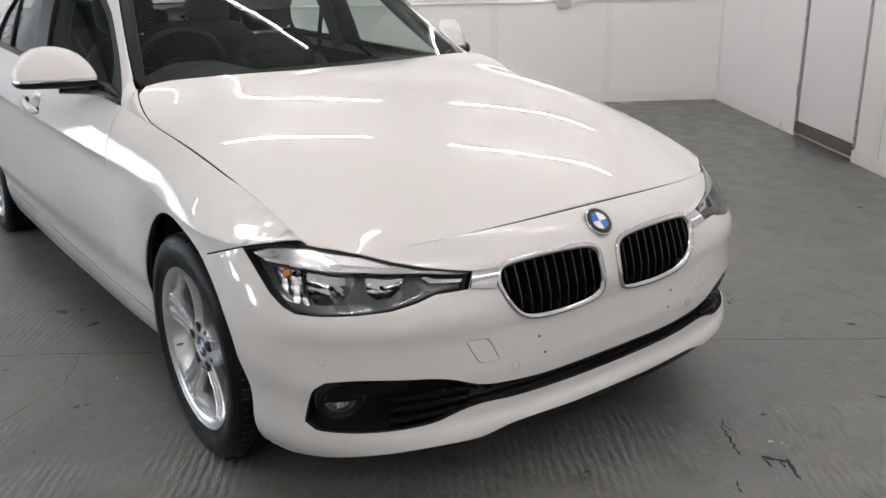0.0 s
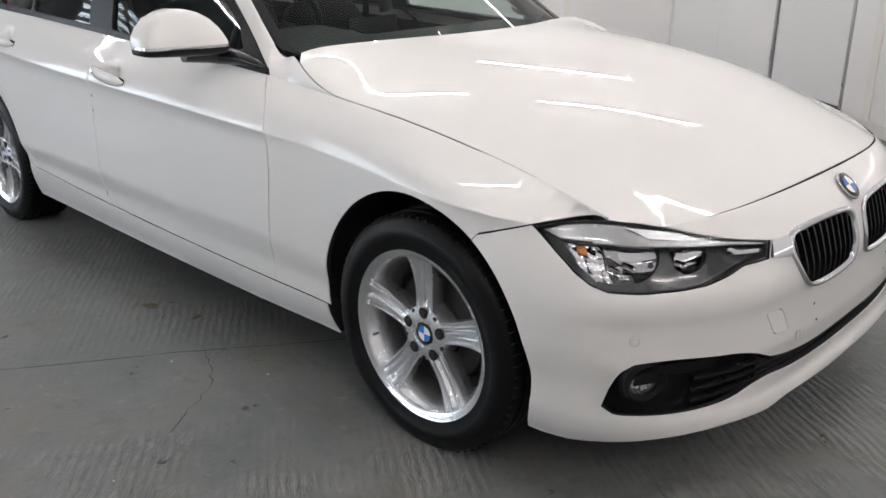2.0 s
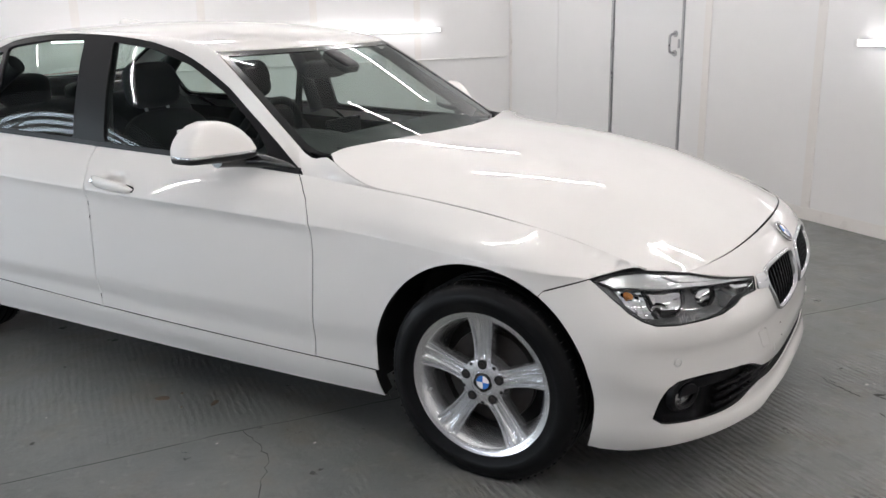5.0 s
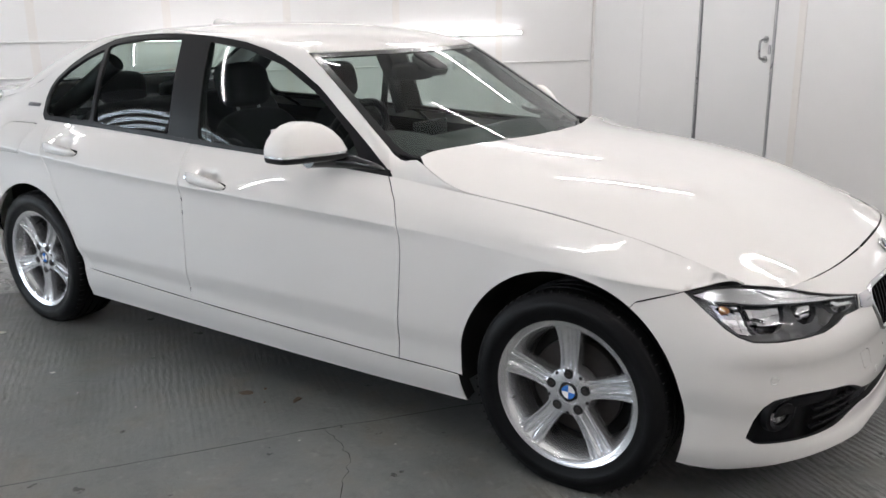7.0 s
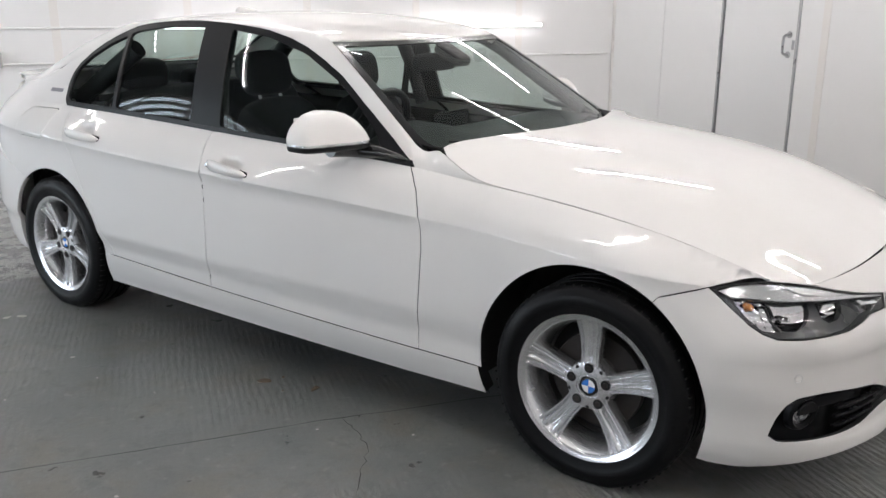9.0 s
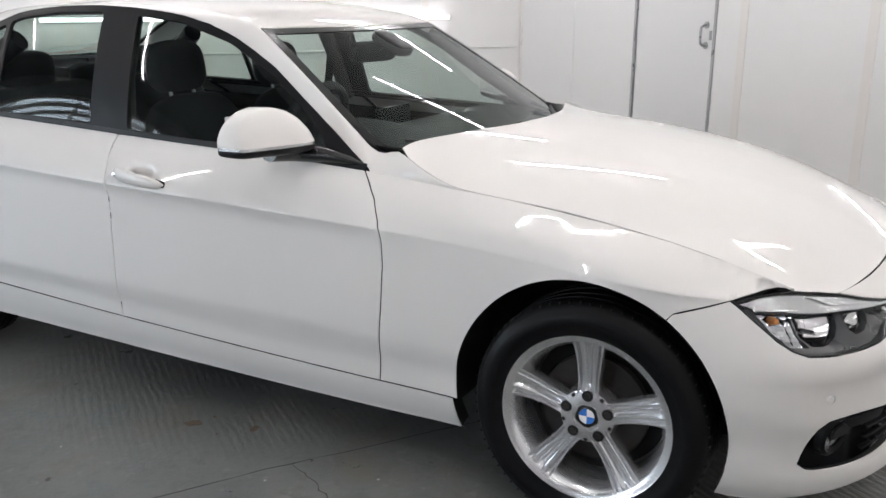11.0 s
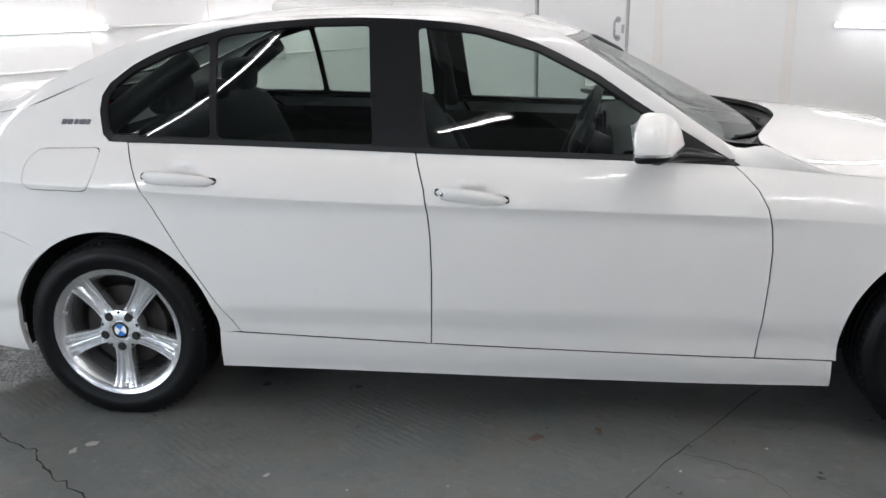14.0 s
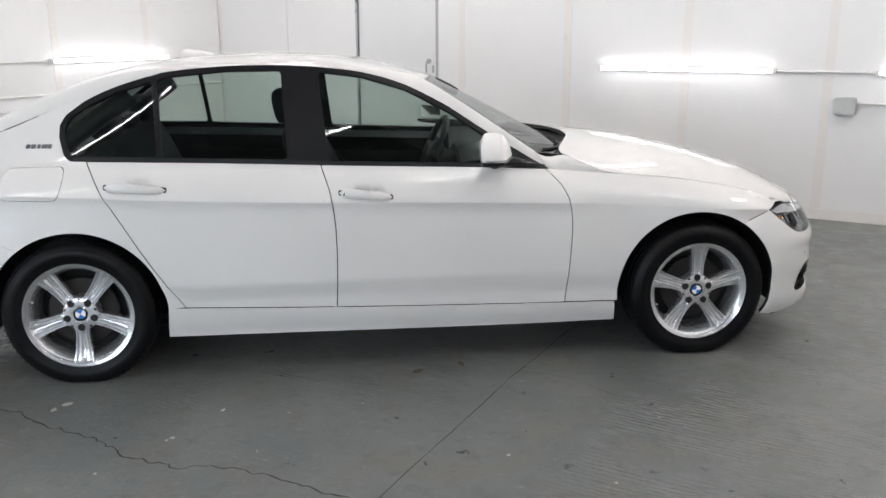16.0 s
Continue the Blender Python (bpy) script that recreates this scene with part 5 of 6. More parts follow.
# ---- lamps, intake, badges of the nose ----
def roundel(r, depth=0.006):
    """A round emblem facing -y: bright rim, black ring, blue and white quarters."""
    bm = bmesh.new()
    lathe(bm, [(r, 0), (r, -depth * 0.7), (r * 0.96, -depth), (r * 0.90, -depth * 0.9)], 40)
    for f in bm.faces:
        f.material_index = 0
    k = len(bm.faces)
    lathe(bm, [(r * 0.90, -depth * 0.9), (r * 0.62, -depth * 1.05), (r * 0.60, -depth * 1.2)], 40)
    for f in list(bm.faces)[k:]:
        f.material_index = 1
    n = 10
    for q in range(4):
        mid = bm.verts.new((0, -depth * 1.25, 0))
        rim = [bm.verts.new((r * 0.60 * math.cos((q + i / n) * math.pi / 2), -depth * 1.2, r * 0.60 * math.sin((q + i / n) * math.pi / 2))) for i in range(n + 1)]
        for a, b in zip(rim, rim[1:]):
            f = bm.faces.new((mid, a, b))
            f.material_index = 2 if q % 2 else 3
            if f.normal.y > 0:
                f.normal_flip()
    bmesh.ops.recalc_face_normals(bm, faces=bm.faces)
    me = bpy.data.meshes.new("emblem")
    bm.to_mesh(me)
    bm.free()
    for f in me.polygons:
        f.use_smooth = f.material_index < 2
    for mat in (CHROME, GLOSS_BLACK, BLUE, WHITE):
        me.materials.append(mat)
    return me


p, n = point_front(0.9998, 0.677, 0.0015)
part("emblem", roundel(0.041), None, car, "round emblem with blue and white quarters", m=facing(p, Vector((n.x, 0, n.z))))


def bowl(name, r, deep, mat, parent, m, label=""):
    """A reflector bowl opening towards -y."""
    bm = bmesh.new()
    lathe(bm, [(r * 1.06, 0.004), (r * 1.06, -0.003), (r, -0.003)] + [(r * math.sqrt(1 - t), deep * t) for t in (0.1, 0.25, 0.45, 0.65, 0.8, 0.92, 0.985)], 40)
    return part(name, bm, mat, parent, label, m=m)


def bulb(r, y, m, parent):
    bm = bmesh.new()
    lathe(bm, [(0.0005, -0.018 + y), (r * 0.8, -0.014 + y), (r, -0.004 + y), (r, 0.02 + y)], 20)
    return part("bulb", bm, CHROME, parent, m=m)


for flip in (False, True):
    s = -1 if flip else 1
    lamp_unit = part("headlamp", frame_on(on_front, LAMP, [(0.0015, -0.001), (0.0045, 0.0005), (0.006, -0.004), (0.009, -0.10)], flip=flip), BLACK, car, "dark headlamp with clear lens and twin reflectors")
    part("lens", skin(on_front, inset(LAMP, 0.003), 0.03, thick=0, lift=0.0005, scale=1.3, flip=flip), CLEAR, lamp_unit, "clear plastic lamp lens")
    low_beam = rounded([(0.385, 0.661), (0.510, 0.657), (0.505, 0.630), (0.484, 0.602), (0.45, 0.590), (0.408, 0.590), (0.381, 0.613)], 0.008)
    high_beam = rounded([(0.530, 0.656), (0.622, 0.650), (0.616, 0.622), (0.598, 0.604), (0.565, 0.600), (0.540, 0.615)], 0.008)
    corner_beam = rounded([(0.296, 0.663), (0.379, 0.661), (0.376, 0.613), (0.400, 0.588), (0.345, 0.590), (0.312, 0.622)], 0.006)
    part("mask", skin(on_front, inset(LAMP, 0.004), 0.02, thick=0.02, holes=[low_beam, high_beam, corner_beam], lift=-0.034, scale=1.3, flip=flip,
         bulge=lambda a, b: 0.012 * smooth(0.60, 0.57, b)), LENS_GREY, lamp_unit, "dark grey lamp mask")
    part("housing", skin(on_front, inset(LAMP, 0.004), 0.04, thick=0, lift=-0.110, scale=1.3, flip=flip), DARK, lamp_unit)
    dish = lambda u0, z0, ru, rz, deep: (lambda a, b: -deep * np.maximum(0, 1 - ((a - u0) / ru) ** 2 - ((b - z0) / rz) ** 2) - 0.0012 * np.abs(np.sin((a - u0) * 60)) - 0.0010 * np.abs(np.sin((b - z0) * 110)))
    part("reflector", skin(on_front, inset(low_beam, -0.004), 0.006, thick=0, lift=-0.040, scale=1.3, flip=flip, bulge=dish(0.450, 0.632, 0.085, 0.062, 0.045)), CHROME, lamp_unit, "faceted chrome reflector")
    part("reflector", skin(on_front, inset(high_beam, -0.004), 0.006, thick=0, lift=-0.040, scale=1.3, flip=flip, bulge=dish(0.578, 0.632, 0.065, 0.052, 0.040)), CHROME, lamp_unit, "faceted chrome reflector")
    part("indicator_reflector", skin(on_front, inset(corner_beam, -0.003), 0.006, thick=0, lift=-0.036, scale=1.3, flip=flip,
         bulge=lambda a, b: -0.010 + 0.004 * np.abs(np.sin(a * 95)) + 0.003 * np.abs(np.sin(b * 120))), CHROME, lamp_unit, "ribbed chrome indicator reflector")
    part("brow", skin(on_front, [(0.264, 0.680), (0.325, 0.694), (0.376, 0.6985), (0.432, 0.6965), (0.48, 0.691), (0.538, 0.681), (0.65, 0.653), (0.744, 0.635), (0.744, 0.632), (0.66, 0.646), (0.517, 0.655), (0.452, 0.657), (0.364, 0.664), (0.300, 0.667)], 0.012, thick=0.012, lift=-0.010, scale=1.3, flip=flip,
         bulge=lambda a, b: 0.004 * smooth(0.672, 0.660, b)), PEARL, lamp_unit, "silver brow strip over the reflectors")
    part("ribbed_strip", skin(on_front, [(0.445, 0.690), (0.538, 0.6785), (0.635, 0.656), (0.575, 0.659), (0.485, 0.668)], 0.004, thick=0.004, lift=-0.005, scale=1.3, flip=flip,
         bulge=lambda a, b: 0.0004 * np.sin((a + b) * 520)), SATIN, lamp_unit, "finely ribbed silver strip")
    part("brow_edge", skin(on_front, [(0.362, 0.665), (0.452, 0.659), (0.517, 0.657), (0.662, 0.648), (0.747, 0.635), (0.747, 0.631), (0.660, 0.643), (0.517, 0.6525), (0.452, 0.6545), (0.362, 0.661)], 0.008, thick=0.01, lift=-0.003, scale=1.3, flip=flip), PEARL, lamp_unit)
    part("light_bar", skin(on_front, [(0.655, 0.636), (0.676, 0.624), (0.742, 0.617), (0.742, 0.624), (0.682, 0.631), (0.664, 0.639)], 0.01, thick=0.02, lift=-0.012, scale=1.3, flip=flip), PEARL, lamp_unit, "slim silver light bar")
    for u, z in ((0.446, 0.630), (0.576, 0.630)):
        p, n = point_front(u, z, -0.070, flip)
        bulb(0.007, 0.0, facing(p, Vector((1.0, -0.28 * s, 0.04))), lamp_unit)
    p, n = point_front(0.335, 0.650, -0.034, flip)
    m = facing(p, Vector((1.0, -0.75 * s, 0.1)))
    part("indicator_bulb", lathe(bmesh.new(), [(0.0005, -0.012), (0.007, -0.010), (0.010, -0.002), (0.010, 0.015)], 16), AMBER, lamp_unit, "amber indicator bulb", m=m)

    # fog lamp in its black corner panel, with the slats beside it
    corner = part("intake_corner", skin(on_front, [(0.340, 0.250), (0.70, 0.252), (0.78, 0.28), (0.78, 0.38), (0.70, 0.415), (0.36, 0.42)], 0.025, thick=0, lift=-0.030, scale=1.3, flip=flip,
                 bulge=lambda a, b: -0.03 * smooth(0.5, 0.62, a)), TRIM, car, "black plastic intake corner with fog lamp")
    p, n = point_front(0.455, 0.352, -0.012, flip)
    m = facing(p, (n + Vector((0.6, 0, 0))).normalized())
    bowl("fog_reflector", 0.034, 0.022, ALLOY, corner, m @ pose(0, 0.004, 0), "bright fog lamp reflector")
    for k in range(6):
        part("facet", boxed(-0.030 + 0.010 * k + 0.001, 0.001 + 0.004 * (k % 2), -0.026 + 0.004 * abs(k - 2.5), -0.030 + 0.010 * k + 0.009, 0.004 + 0.004 * (k % 2), -0.001), CHROME, corner, m=m @ pose(0, 0, 0, -14, 0, 9 * (k - 2.5)), bevel=0.0008)
    part("fog_bezel", lathe(bmesh.new(), [(0.036, 0.012), (0.037, -0.004), (0.046, -0.010), (0.056, -0.004), (0.060, 0.012)], 40), TRIM, corner, "glossy black ring round the fog lamp", m=m)
    part("fog_lens", lathe(bmesh.new(), [(0.0005, -0.010), (0.015, -0.009), (0.028, -0.005), (0.036, 0.004)], 32), CLEAR, corner, "clear round fog lamp lens", m=m)
    part("fog_shade", prism(bmesh.new(), [(0.037 * math.cos(q), 0.003 + 0.034 * math.sin(q)) for q in np.linspace(0, math.pi, 17)], 0.006, pose(0, -0.0165, 0)), TRIM, corner, "black shade over the fog lamp", m=m)
    part("fog_hood", skin(on_front, [(0.372, 0.366), (0.40, 0.392), (0.54, 0.402), (0.64, 0.400), (0.62, 0.376), (0.52, 0.370), (0.45, 0.371)], 0.02, thick=0.03, lift=-0.006, scale=1.3, flip=flip), TRIM, corner)
    for z, d in ((0.288, 0.010), (0.318, 0.006), (0.346, 0.0)):
        part("intake_slat", skin(on_front, [(0.585, z - 0.004), (0.765, z + d - 0.002), (0.765, z + d + 0.005), (0.585, z + 0.003)], 0.02, thick=0.012, lift=-0.012, scale=1.3, flip=flip), TRIM, corner)
    # sensors and screw holes
    for u, z in ((0.425, 0.459), (0.863, 0.388)):
        p, n = point_front(u, z, 0.0004, flip)
        part("parking_sensor", lathe(bmesh.new(), [(0.0005, -0.0012), (0.0075, -0.0012), (0.0085, 0.001), (0.0098, 0.001), (0.0105, -0.0010), (0.0118, 0.0004)], 28), PAINT, bumper, m=facing(p, n))
        part("sensor_ring", lathe(bmesh.new(), [(0.0112, -0.0008), (0.0116, -0.0013), (0.0124, -0.0008)], 28), PVC_GREY, bumper, m=facing(p, n))
    # screw holes: black discs on the skin, the holes' shade as colour
    for u, z in ((0.912, 0.443), (0.919, 0.398)):
        p, n = point_front(u, z, 0.0006, flip)
        part("screw_hole", lathe(bmesh.new(), [(0.0003, 0.0), (0.0032, 0.0), (0.0036, 0.001)], 12), DARK, bumper, m=facing(p, n))
for z in (0.297, 0.317):
    part("intake_bar", skin(on_front, [(0.775, z + 0.001), (1.0, z - 0.004), (1.0, z + 0.004), (0.775, z + 0.009)], 0.03, thick=0.03, lift=-0.022, scale=1.3, both=True), BLACK, bumper)
# black lower apron under the lip
part("apron", skin(on_front, [(1.0, 0.242), (0.84, 0.244), (0.78, 0.230), (0.62, 0.226), (0.40, 0.200), (0.26, 0.178), (0.26, 0.140), (0.40, 0.155), (0.62, 0.180), (0.80, 0.192), (1.0, 0.195)], 0.04, thick=0, lift=-0.022, scale=1.3, both=True), BLACK, car, "black apron under the bumper")

# ---- tail ----
tail_arch = [(float(back_u(x, z)), z) for x, z in arc(*ARCH_R, 126, 193, 22)]
bu = lambda x, z: (float(back_u(x, z)), z)
rear_outline = tail_arch[::-1] + [bu(-3.15, 0.6575), bu(-3.30, 0.7095), bu(-3.44, 0.762), bu(-3.60, 0.772), (0.72, 0.775), (1.0, 0.775), (1.0, 0.30), (0.7, 0.27), (0.4, 0.235)]
part("rear_bumper", skin(on_back, rear_outline, 0.04, scale=1.3, thick=0.02, both=True), PAINT, car)
for flip in (False, True):
    tl = [bu(-3.443, 0.768), bu(-3.443, 0.85), bu(-3.463, 0.942), bu(-3.60, 0.952), (0.70, 0.958), (0.80, 0.95), (0.80, 0.82), (0.70, 0.79), bu(-3.60, 0.776)]
    part("tail_lamp", skin(on_back, tl, 0.03, scale=1.3, thick=0.03, lift=0.002, flip=flip), RED, car, "red tail lamp")
part("boot_face", skin(on_back, [bu(-3.605, 0.957), (0.70, 0.962), (0.805, 0.953), (0.805, 0.818), (0.70, 0.785), (0.72, 0.779), (1.0, 0.779), (1.0, 1.06), (0.75, 1.045), bu(-3.605, 1.018)], 0.04, scale=1.3, thick=0.02, both=True), PAINT, car)

# ---- wheels ----
HUB_Z, TYRE_R = 0.310, 0.326


def make_wheel():
    bm = bmesh.new()
    lathe(bm, [(0.1915, 0.008), (0.1930, -0.036), (0.197, -0.058), (0.203, -0.075), (0.211, -0.091), (0.217, -0.0985), (0.2265, -0.1015), (0.2345, -0.106), (0.2350, -0.100), (0.229, -0.092)], 72)
    face = curve((0.02, -0.079), (0.06, -0.080), (0.10, -0.079), (0.15, -0.082), (0.19, -0.090), (0.216, -0.0975))
    half = curve((0.02, 0.031), (0.06, 0.0300), (0.10, 0.0300), (0.15, 0.0345), (0.19, 0.0405), (0.216, 0.0460))
    edge = [(1.0, 0.024), (0.985, 0.004), (0.95, 0.0), (0.83, 0.0), (0.70, 0.0110), (0.60, 0.0030), (0.54, 0.0012), (0.34, 0.0012), (0.26, 0.0035), (0.10, 0.0115)]
    cross = [(-t, d) for t, d in edge] + [(0, 0.0122)] + edge[::-1]
    bmesh.ops.recalc_face_normals(bm, faces=bm.faces)
    wheel = part("wheel", bm, ALLOY, None, "silver alloy wheel with five grooved spokes")
    part("barrel", lathe(bmesh.new(), [(0.186, 0.09), (0.190, 0.03), (0.1915, 0.008)], 72), SHADED_RIM, wheel, "silver inner rim, coloured dark for the shade behind the spokes")
    bm, rows = bmesh.new(), []
    for r in np.linspace(0.030, 0.2185, 36):
        w, y = float(half(r)), float(face(r))
        deep = float(smooth(0.055, 0.095, r)) * (1 - 0.7 * float(smooth(0.20, 0.216, r)))
        row = [bm.verts.new((r, y + (d * deep if d < 0.016 else d), t * w)) for t, d in cross]
        row = [bm.verts.new((r, y + 0.055, -0.75 * w))] + row + [bm.verts.new((r, y + 0.055, 0.75 * w))]
        rows.append(row)
    for p, q in zip(rows, rows[1:]):
        for i in range(len(p)):
            j = (i + 1) % len(p)
            bm.faces.new((p[i], p[j], q[j], q[i]))
    bmesh.ops.recalc_face_normals(bm, faces=bm.faces)
    spoke = part("spoke", bm, ALLOY, wheel, m=pose(0, 0, 0, 0, -90, 0), flat=True)
    for k in range(1, 5):
        part("spoke", spoke.data, ALLOY, wheel, m=pose(0, 0, 0, 0, -90 + 72 * k, 0), flat=True)
    part("hub_face", lathe(bmesh.new(), [(0.036, -0.074), (0.040, -0.0830), (0.060, -0.0825), (0.074, -0.078), (0.079, -0.060), (0.078, -0.02)], 60), ALLOY, wheel)
    # dimples are not sunk: black discs paint in their shade
    for k in range(5):
        a = radians(90 + 36 + 72 * k)
        part("hub_dimple", lathe(bmesh.new(), [(0.0005, -0.0008), (0.0055, -0.0008), (0.0065, 0.002)], 14), DARK, wheel, m=pose(0.066 * math.cos(a), -0.0808, 0.066 * math.sin(a)))
    # tyre
    side_p = [(0.2300, -0.098), (0.236, -0.1065), (0.246, -0.1095), (0.262, -0.1135), (0.264, -0.1148), (0.278, -0.1152), (0.292, -0.1138), (0.294, -0.1124), (0.306, -0.1080), (0.315, -0.1010), (0.321, -0.092)]
    tread = [(0.3235, -0.082)]
    for y in (-0.060, -0.022, 0.022, 0.060):
        tread += [(0.3255, y - 0.0055), (0.3185, y - 0.0045), (0.3185, y + 0.0045), (0.3255, y + 0.0055)]
    prof = side_p + tread + [(0.3235, 0.082)] + [(r, -y) for r, y in side_p[::-1]]
    bm = bmesh.new()
    lathe(bm, prof, 96)
    for v in bm.verts:
        if v.co.z < -HUB_Z + 0.001:
            v.co.y *= 1 + 0.4 * (-HUB_Z + 0.001 - v.co.z)
            v.co.z = -HUB_Z + 0.001
    part("tyre", bm, RUBBER, wheel, "black road tyre with moulded sidewall")
    # dark blocks round the shoulder, their colour standing in for the sipes' shade
    bm = bmesh.new()
    for k in range(72):
        a = 2 * math.pi * k / 72
        if math.sin(a) * TYRE_R < -0.30:
            continue
        for y0 in (-0.098, 0.072):
            m = pose(0, 0, 0, 0, -math.degrees(a), 0) @ pose(0.3215, y0 + 0.013, 0, 0, 8 if y0 < 0 else -8, 0)
            r = bmesh.ops.create_cube(bm, size=1.0, matrix=m @ Matrix.Diagonal((0.006, 0.026, 0.0032, 1)))
    tagged(part("tread", bm, DARK, wheel), kind="stuff")
    part("brake_disc", lathe(bmesh.new(), [(0.06, -0.034), (0.075, -0.036), (0.080, -0.022), (0.148, -0.022), (0.150, -0.018), (0.150, 0.0)], 60), IRON, wheel, "rust-tinted brake disc")
    part("hub_backing", lathe(bmesh.new(), [(0.0005, 0.03), (0.19, 0.032), (0.19, 0.07)], 48), DARK, wheel)
    part("centre_cap", roundel(0.036, 0.004), None, wheel, "round cap with blue and white quarters", m=pose(0, -0.0755, 0))
    for k in range(5):
        a = radians(90 + 72 * k)
        m = pose(0.060 * math.cos(a), -0.0785, 0.060 * math.sin(a))
        # the well is a black disc, its depth's shade given by colour
        part("bolt_well", lathe(bmesh.new(), [(0.0005, -0.0046), (0.0138, -0.0046), (0.0146, -0.0056), (0.0156, -0.0046)], 20), DARK, wheel, m=m)
        bm = bmesh.new()
        bmesh.ops.create_cone(bm, cap_ends=True, segments=6, radius1=0.0095, radius2=0.0088, depth=0.008, matrix=pose(0, -0.0042, 0, 90, 0, 0))
        part("wheel_bolt", bm, IRON, wheel, m=m)
    part("valve", tube(bmesh.new(), [(-0.196, -0.060, -0.066), (-0.190, -0.090, -0.064)], [0.004, 0.0035], 10), STEEL, wheel)
    return wheel


wheel = make_wheel()
wheel.parent = car
wheel.matrix_basis = pose(0, -0.750, HUB_Z)
for x, y, turn, roll in ((-2.81, -0.775, 0, 36), (0, 0.750, 180, 10), (-2.81, 0.775, 180, 25)):
    w = copy_thing(wheel, pose(x, y, HUB_Z, 0, 0, turn))
    for o in w.children_recursive:
        if not o.name.startswith(("tyre", "tread")):
            o.matrix_basis = pose(0, 0, 0, 0, roll, 0) @ o.matrix_basis

# ---- dark inner structure ----
for flip in (False, True):
    a_f = arc(ARCH_F[0], ARCH_F[1], 0.42, 30, 205, 30)
    a_r = arc(ARCH_R[0], ARCH_R[1], 0.41, -20, 170, 30)
    shell = [(0.33, 0.66)] + a_f[2:] + [(-0.43, 0.19), (-2.40, 0.20)] + a_r + [(-3.36, 0.40), (-3.42, 0.93)] + along(at_top, -3.35, 0.30, 30, -0.03)
    part("inner_panel", skin(on_side, shell, 0.06, thick=0, lift=-0.035, flip=flip), CABIN, car, "dark inner door and body panels")
    s = -1 if flip else 1
    for cx, cz, r in ((ARCH_F[0], ARCH_F[1], 0.415), (ARCH_R[0], ARCH_R[1], 0.405)):
        bm = bmesh.new()
        rows = [[bm.verts.new((x, -y * s, z)) for y in (0.79, 0.70, 0.52)] + [bm.verts.new((cx, -0.52 * s, cz))] for x, z in arc(cx, cz, r, -12, 192, 30)]
        for p, q in zip(rows, rows[1:]):
            for i in range(3):
                bm.faces.new((p[i], p[i + 1], q[i + 1], q[i]))
        part("wheel_arch_liner", bm, DARK, car)
bm = bmesh.new()
box(bm, -3.7, -0.52, 0.19, 0.50, 0.52, 0.26)
box(bm, -2.36, -0.80, 0.185, -0.46, 0.80, 0.25)
box(bm, -0.62, -0.50, 0.26, 0.55, 0.50, 0.64)
box(bm, -3.70, -0.50, 0.26, -2.95, 0.50, 0.72)
part("underbody", bm, DARK, car, "black underside of the car")

# ---- door handles, mirrors, wipers, aerial, badge ----
for (front_door, rear_door), s in zip(SEGMENTS, (1, -1)):
    for owner, x0, z0, x1, z1 in ((front_door, -1.672, 0.823, -1.440, 0.800), (rear_door, -2.655, 0.868, -2.402, 0.852)):
        rows, bm = [], bmesh.new()
        for i in range(15):
            t = i / 14
            x, z = x0 + (x1 - x0) * t, z0 + (z1 - z0) * t + 0.004 * math.sin(math.pi * t)
            base = float(plan(x)) - 0.006 - 0.62 * max(0, z - float(swage_z(x)))
            out = 0.010 + 0.026 * math.sin(math.pi * min(1, max(0, t))) ** 0.6
            h = 0.0225 * (1 - abs(2 * t - 1) ** 5) ** 0.5 * (1.02 - 0.22 * t) + 0.001
            d = 0.010 * (1 - abs(2 * t - 1) ** 6) + 0.002
            rows.append([bm.verts.new((x, -(base + out + d * math.cos(a)) * s, z + h * math.sin(a))) for a in np.linspace(0, 2 * math.pi, 15)[:-1]])
        for p, q in zip(rows, rows[1:]):
            for i in range(14):
                bm.faces.new((p[i], p[(i + 1) % 14], q[(i + 1) % 14], q[i]))
        bm.faces.new(rows[0])
        bm.faces.new(rows[-1][::-1])
        bmesh.ops.recalc_face_normals(bm, faces=bm.faces)
        grip = part("door_handle", bm, PAINT, owner, "white bar door handle")
        for g0, g1 in ((-0.0035, 0.055), (0.180, 0.0)):
            a, b = (x0 + g0, x0 + g1) if g1 else (x0 + g0, x1 + 0.0035)
            za, zb = (z0 + (z1 - z0) * (q - x0) / (x1 - x0) for q in (a, b))
            part("gasket", skin(on_side, rounded([(a, za - 0.0105), (b, zb - 0.0095), (b, zb + 0.0105), (a, za + 0.0115)], 0.010), 0.012, thick=0.003, lift=0.0012, flip=s < 0), DARK, grip)
        if owner is front_door and s == 1:
            x, z = -1.650, 0.8215
            y = -(float(plan(x)) - 0.006 - 0.62 * max(0, z - float(swage_z(x))) + 0.031)
            part("lock", lathe(bmesh.new(), [(0.0005, -0.003), (0.006, -0.003), (0.008, -0.001), (0.0082, 0.006)], 20), SATIN, owner, "round silver key lock", m=pose(x, y, z, -18, 0, 0))


